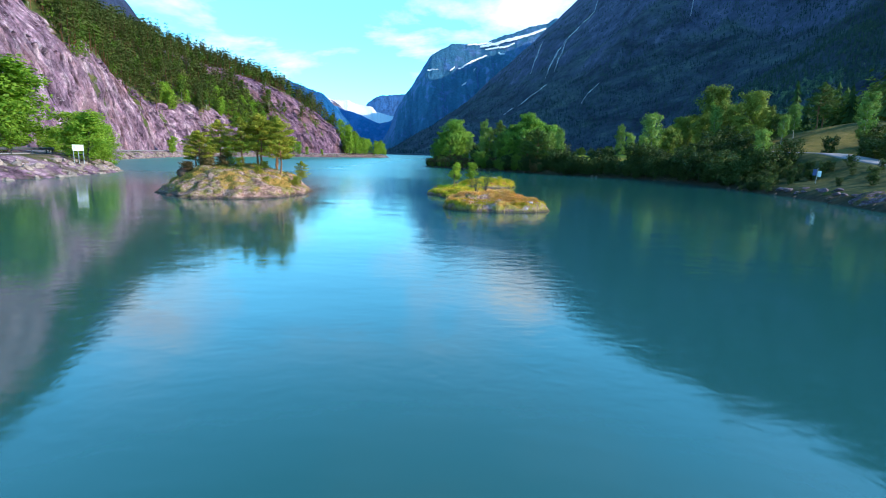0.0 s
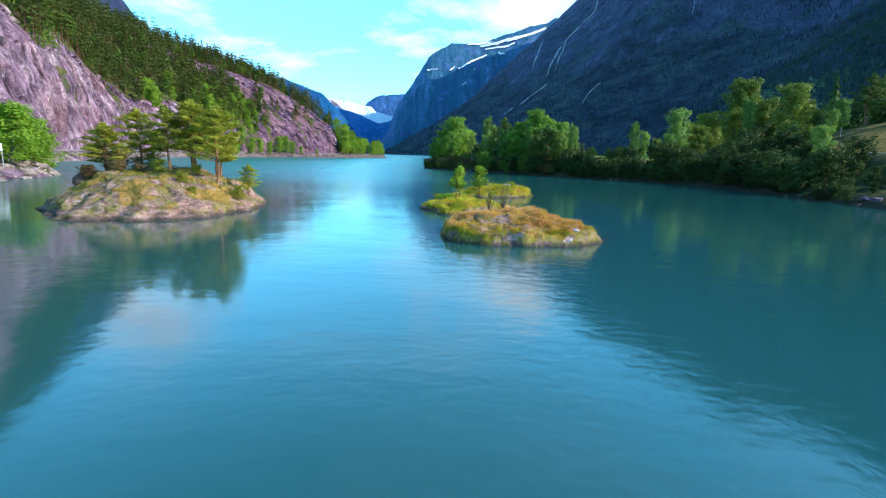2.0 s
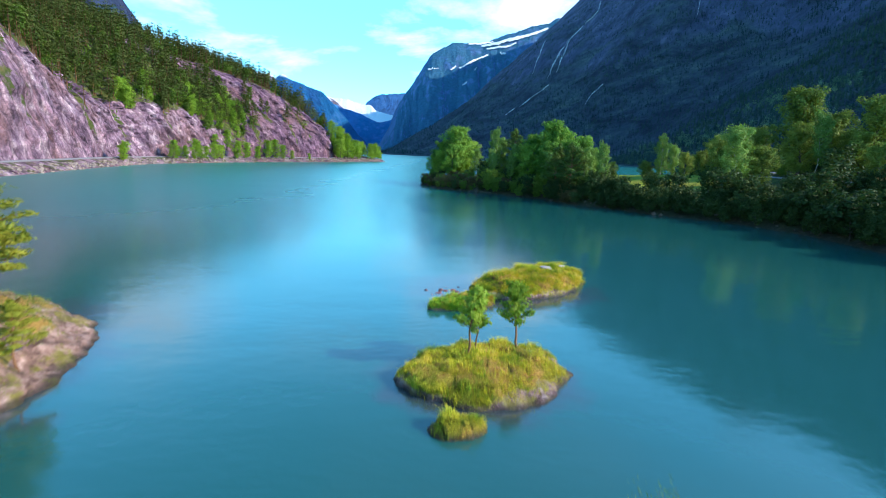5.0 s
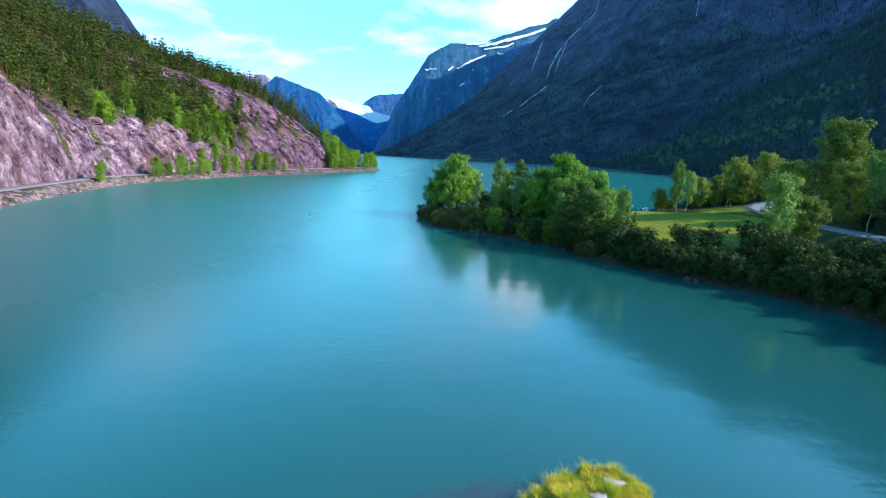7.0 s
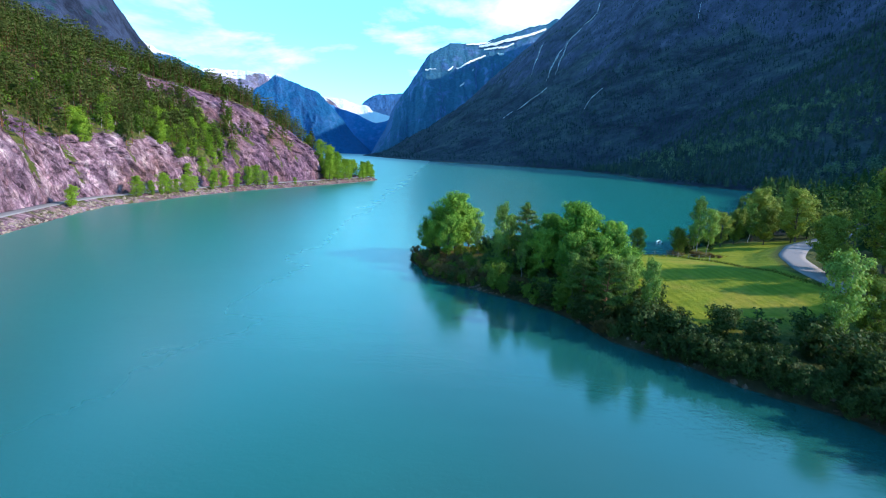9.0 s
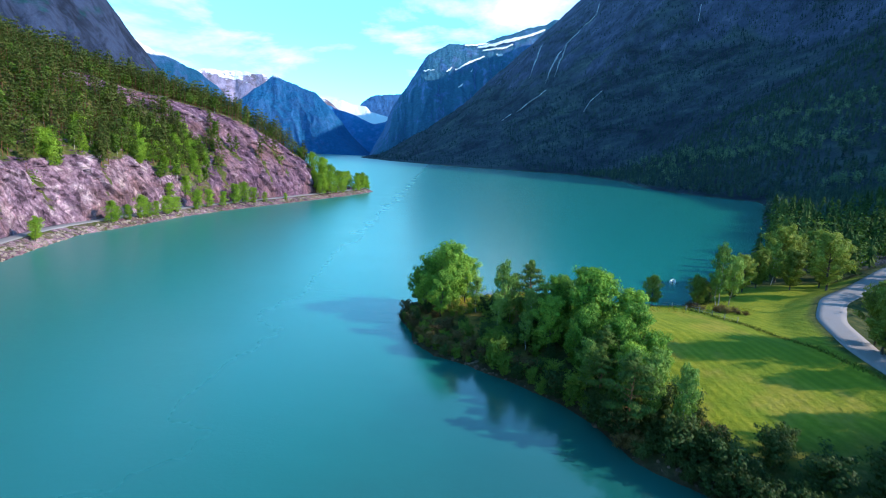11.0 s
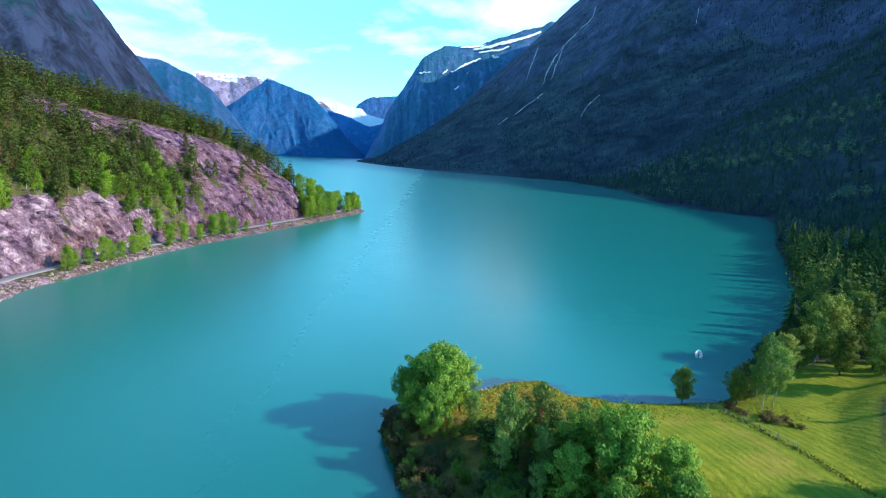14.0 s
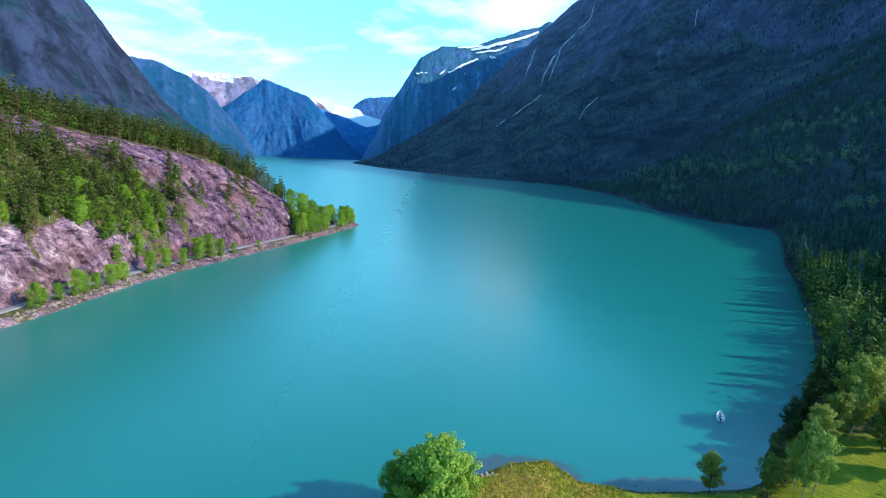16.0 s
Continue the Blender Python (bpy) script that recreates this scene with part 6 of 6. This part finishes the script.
r_ = np.random.default_rng(77)
ys = r_.uniform(50, 452, 1500)
ds = r_.uniform(-0.3, 3.8, 1500)
zs_ = height_left(ys, ds)
rock_bed("shore_rocks", [(float(shore_left(np.array(y))) - d, y, z, s_) for y, d, z, s_ in zip(ys, ds, zs_, 0.22 + 0.5 * r_.random(1500) ** 2.5)], 78, ROCK_SHORE, "rubble and broken rock between the road and the lake")
spots = []
for k in range(420):
    i = int(r_.integers(2, 30))
    (ax, ay), (bx, by) = SHORE_R[i], SHORE_R[i + 1]
    f = r_.random()
    x, y = ax + (bx - ax) * f + r_.normal(0, 0.7), ay + (by - ay) * f + r_.normal(0, 0.7)
    z = land_z(x, y)
    if z > 0.05:
        spots.append((x, y, z - 0.08, 0.15 + 0.35 * r_.random() ** 2))
rock_bed("bank_rocks", spots, 79, STONE_BROWN, "dark wet rocks along the peninsula shore")

# ---- signs, boat, fence ----
PAINT_WHITE = Mat("paint_white")
PAINT_WHITE = PAINT_WHITE.done(PAINT_WHITE.ramp(PAINT_WHITE.noise(2, 4), (0.3, (0.86, 0.86, 0.86)), (0.7, (0.92, 0.92, 0.92))), 0.5)
PAINT_BLUE = Mat("paint_blue")
PAINT_BLUE = PAINT_BLUE.done(PAINT_BLUE.ramp(PAINT_BLUE.noise(3, 4), (0.3, (0.015, 0.04, 0.17)), (0.7, (0.03, 0.07, 0.25))), 0.4)
STEEL = Mat("steel_grey").done((0.42, 0.43, 0.45), 0.45, metal=0.6)


def info_sign(x, y, z, turn):
    root = new("information_sign")
    board = child("board", fast_mesh("board", *boxed(-0.68, 0.68, -0.03, 0.03, 2.0, 2.85), PAINT_WHITE), root, "white sign board")
    for k, (zz, w) in enumerate(((2.66, 0.5), (2.5, 0.42), (2.36, 0.46), (2.22, 0.3))):
        child("text_bar", fast_mesh("text_bar", *boxed(-0.56, -0.56 + w * 1.8, -0.036, -0.0305, zz, zz + 0.06), PAINT_BLUE), board)
    for dx in (-0.6, 0.0, 0.6):
        v, f = tube([(dx, 0.06, -0.8), (dx, 0.06, 1.0), (dx, 0.06, 2.8)], [0.05] * 3, 8)
        child("post", fast_mesh("post", v, f, STEEL, True), root)
    root.matrix_basis = pose(x, y, z, 0, 0, turn) @ Matrix.Scale(0.9, 4)
    return tagged(root, "white information board on three posts at the water's edge", "sign")


info_sign(-48.6, 70.0, float(height_left(np.array([70.0]), np.array([2.3]))[0]), 35)


def bay_sign(x, y, z):
    root = new("lakeside_sign")
    v, f = tube([(0, 0, -0.6), (0.02, 0, 1.0), (0.06, 0, 2.3)], [0.04] * 3, 8)
    child("post", fast_mesh("post", v, f, STEEL, True), root)
    child("blue_panel", fast_mesh("blue_panel", *boxed(-0.52, -0.05, -0.05, 0.0, 1.2, 2.1), PAINT_BLUE), root, "dark blue sign panel")
    child("mail_box", fast_mesh("mail_box", *boxed(0.10, 0.50, -0.2, 0.14, 1.0, 1.85), PAINT_WHITE), root, "white box")
    root.matrix_basis = pose(x, y, z, 0, 0, -18) @ Matrix.Scale(0.8, 4)
    return tagged(root, "post with a blue panel and a white box by the shore", "sign")


bay_sign(44.4, 62.0, land_z(44.4, 62.0))


def rowing_boat(x, y, turn):
    """Open hull with thickness, three thwarts and a small outboard."""
    root = new("rowing_boat")
    st = np.linspace(0, 1, 15)
    half = 0.78 * np.sin(np.clip(0.30 + 0.72 * st, 0, 1) * math.pi) ** 0.8 * np.where(st > 0.97, 0.3, 1)
    half[-1] = 0.02
    gun = 0.42 + 0.22 * st ** 2
    keel = -0.12 + 0.3 * np.clip(st - 0.75, 0, 1) ** 1.3
    rows = []
    for f, dz in ((1.0, 1.0), (0.96, 0.6), (0.72, 0.2), (0.0, 0.0), (-0.72, 0.2), (-0.96, 0.6), (-1.0, 1.0), (-0.9, 1.0), (-0.86, 0.62), (-0.62, 0.3), (0.0, 0.14), (0.62, 0.3), (0.86, 0.62), (0.9, 1.0), (1.0, 1.0)):
        rows.append(np.column_stack([half * f, st * 4.0 - 2.0, keel + (gun - keel) * dz]))
    P = np.stack(rows, 0)
    hull = grid_mesh("hull", P[..., 0], P[..., 1], P[..., 2], PAINT_WHITE)
    hull.parent = root
    child("transom", fast_mesh("transom", *boxed(-0.62, 0.62, -2.04, -1.97, -0.05, 0.42), PAINT_WHITE), root)
    for yy, w in ((-1.3, 0.6), (-0.1, 0.68), (1.0, 0.5)):
        child("thwart", fast_mesh("thwart", *boxed(-w, w, yy - 0.13, yy + 0.13, 0.26, 0.30), RAIL), root, "white bench")
    motor = child("outboard", fast_mesh("outboard", *boxed(-0.13, 0.13, -2.32, -2.06, 0.30, 0.72), STONE_DARK), root, "dark outboard motor")
    child("shaft", fast_mesh("shaft", *boxed(-0.05, 0.05, -2.24, -2.12, -0.35, 0.30), STONE_DARK), motor)
    root.matrix_basis = pose(x, y, 0.0, 0, 0, turn)
    return tagged(root, "small white open boat moored on the calm water", "boat")


rowing_boat(61.5, 198.2, -28)


def fence(points):
    root = new("pasture_fence")
    me = None
    line = smooth_line(points, 3.2)
    tops = []
    for x, y in line:
        z = land_z(x, y)
        v, f = tube([(0, 0, -0.4), (0.01, 0, 0.5), (0.02, 0.01, 1.15)], [0.06, 0.055, 0.05], 6)
        me = me or fast_mesh("fence_post", v, f, BARK_BIRCH, True)
        po = child("fence_post", me, root)
        po.location = (x, y, z)
        tops.append((x, y, z))
    for h in (0.5, 0.95):
        v, f = tube(np.array(tops) + [0.05, 0, h], [0.012] * len(tops), 4)
        child("wire", fast_mesh("wire", v, f, STEEL), root)
    return tagged(root, "weathered post and wire fence at the meadow edge", "fence")


ISLET_PURPLE = mat_islet("ledge_purple", (0.16, 0.10, 0.14), (0.42, 0.30, 0.38), (0.10, 0.11, 0.02), (0.24, 0.16, 0.07))
for x, y, rx, ry, turn, h, sd in ((40.6, 47.5, 4.2, 2.6, 62, 1.3, 231), (39.6, 40.5, 3.4, 2.8, 70, 1.2, 233), (40.6, 54.0, 2.0, 1.1, 80, 0.8, 235), (41.0, 59.5, 1.3, 0.8, 80, 0.6, 237)):
    ledge_ob, _ = islet("shore_ledge", x, y, rx, ry, turn, h, sd, ISLET_PURPLE, "purple-brown rock ledge sloping into the lake", GRASS_GREEN, 1500, 0.2, plateau=0.9, cover=0.18, lumps=0.5, facet=0.9, fine=0.5)
    ledge_ob["category"] = "rock ledge"
for k in range(16):
    x, y = 39.0 + 0.11 * (k * 1.45 - 2) + r_.uniform(-0.5, 1.2), 41 + k * 1.45
    rk = boulder("shore_rock", None, x, y, max(0.0, land_z(x, y)) + 0.05, r_.uniform(0.25, 0.6), (1.3, 1.1, 0.6), 60 + k, STONE_SLAB)
    tagged(rk, "dark purple-grey rock at the water edge", "rock", "rocks on the shore")

# grass tufts on the unmown ground of the tip and along the meadow
def tufts(name, spots, height, material, label):
    r = np.random.default_rng(88)
    p = np.array(spots)
    n = len(p)
    lean = r.normal(0, 0.5, (n, 3)); lean[:, 2] = 1.0
    side = unit(np.cross(lean, r.normal(0, 1, (n, 3)))) * 0.07
    ln = height * r.uniform(0.5, 1.4, (n, 1))
    v = np.stack([p - side, p + side, p + lean * ln], 1).reshape(-1, 3)
    return tagged(new(name, fast_mesh(name, v, np.arange(n * 3).reshape(n, 3), material)), label, "grass", kind="stuff")


MEADOW_GRASS = mat_grass("meadow_grass", ((0.1, (0.10, 0.15, 0.015)), (0.4, (0.24, 0.28, 0.02)), (0.65, (0.42, 0.37, 0.04)), (0.9, (0.50, 0.32, 0.09))))
gr = np.random.default_rng(89)
px_, py_ = np.r_[gr.uniform(4, 32, 16000), gr.uniform(24, 62, 9000)], np.r_[gr.uniform(160, 184, 16000), gr.uniform(118, 178, 9000)]
pz_, pd_, pr_ = (a[0] for a in height_right(px_[None], py_[None]))
keep = (pd_ > 0.5) & (pr_ > 3) & (pz_ > 0.3) & ((py_ > 164) | (pd_ < 9))
tufts("meadow_grass", np.column_stack([px_, py_, pz_ - 0.03])[keep], 0.34, MEADOW_GRASS, "long yellow-green grass on the tip of the peninsula")
STONE_RED = mat_stone("stone_red", (0.12, 0.045, 0.055), (0.30, 0.14, 0.14))
rim = smooth_line([(8, 176.8), (11, 177.5), (16, 180.7), (20, 181.8), (23, 182), (26.5, 176.5), (30, 175.6), (40, 174.6), (50, 174.6)], 0.35)
rock_bed("rim_stones", [(x + gr.normal(0, 0.45), y + gr.normal(0, 0.45), -0.05, 0.07 + 0.14 * gr.random() ** 2) for x, y in rim], 83, STONE_RED, "reddish stones in the shallow water round the tip")
rock_bed("pale_stones", [(12.5 + gr.normal(0, 0.7), 176.3 + gr.normal(0, 0.5), land_z(12.5, 176.3), 0.12 + 0.2 * gr.random()) for _ in range(16)], 84, STONE_PALE, "small heap of pale stones in the grass")

rock_bed("red_stones", [(0.9 + gr.normal(0, 1.0), 61.3 + gr.normal(0, 0.7), -0.02, 0.05 + 0.12 * gr.random() ** 2) for _ in range(70)], 85, STONE_RED, "reddish stones awash beside the grassy spit")
fence([(46.5, 172.4), (50, 169), (51.5, 163), (52.3, 157), (52.6, 154)])
LONG_GRASS = mat_grass("long_grass", ((0.1, (0.05, 0.08, 0.012)), (0.45, (0.11, 0.14, 0.018)), (0.8, (0.22, 0.19, 0.04))))
hedge = smooth_line([(50, 169), (51.5, 163), (52.3, 157), (53, 150), (54.5, 137), (55.3, 127)], 0.05)
hx, hy = hedge[:, 0] + gr.normal(0, 0.35, len(hedge)), hedge[:, 1]
tufts("fence_grass", np.column_stack([hx, hy, height_right(hx[None], hy[None])[0][0] - 0.03]), 0.42, LONG_GRASS, "uncut dark grass growing along the pasture fence")

for g in (hill_pine, hill_birch, broad, broad_road, birch, pine, bush, tip_bush, heath, lime, isle_pine, isle_young, isle_bush, isle_heath):
    g.finish()


# ---- waterfalls on the mountain wall ----
m_ = Mat("falling_water")
FALL = m_.done(m_.ramp(m_.noise(0.05, 6, 0.7, m_.scaled((1, 1, 0.2))), (0.38, (0.10, 0.13, 0.19)), (0.62, (0.80, 0.84, 0.90))), 0.6)


def waterfall(path, width, seed):
    """A broken white ribbon lying on the rock, a little in front of it."""
    r = np.random.default_rng(seed)
    p = smooth_line(path, 6.0)
    n = len(p)
    p = p + np.column_stack([np.cumsum(r.normal(0, 0.9, n)) * 0.5, np.zeros(n)])
    z = height_right(p[None, :, 0], p[None, :, 1])[0][0] + 3.0
    view = unit(np.column_stack([p[:, 1], -p[:, 0]]))
    w = width * (0.35 + 0.9 * r.random(n)) * np.clip(1.6 * np.sin(np.linspace(0.15, math.pi - 0.15, n)), 0.2, 1)
    cols = [np.column_stack([p + view * w[:, None] * f, z + dz]) for f, dz in ((-1, -0.8), (0, 1.0), (1, -0.8))]
    P = np.stack(cols, 0)
    ob = grid_mesh("waterfall", P[..., 0], P[..., 1], P[..., 2], FALL)
    return tagged(ob, "thin white waterfall running down the dark mountain wall", "waterfall", "waterfalls on the mountain", kind="structure")


waterfall([(613, 2240), (562, 2102), (529, 2137), (485, 2103), (447, 2090), (422, 2064), (382, 1956), (353, 1846)], 2.2, 1)
waterfall([(485, 2103), (455, 2077), (413, 1947), (368, 1829)], 1.5, 2)
waterfall([(334, 1777), (302, 1759), (278, 1774), (239, 1760)], 1.5, 3)
waterfall([(225, 1745), (189, 1717)], 1.4, 4)
waterfall([(708, 1576), (676, 1516)], 0.6, 5)
waterfall([(403, 2276), (366, 2177), (335, 2111)], 1.3, 6)
waterfall([(421, 1462), (392, 1452), (361, 1401)], 0.7, 7)
waterfall([(468, 2100), (430, 2010), (395, 1900)], 0.9, 8)
waterfall([(385, 2230), (350, 2140), (322, 2070)], 0.8, 9)
waterfall([(434, 2085), (404, 2000), (372, 1905), (346, 1840)], 1.0, 10)
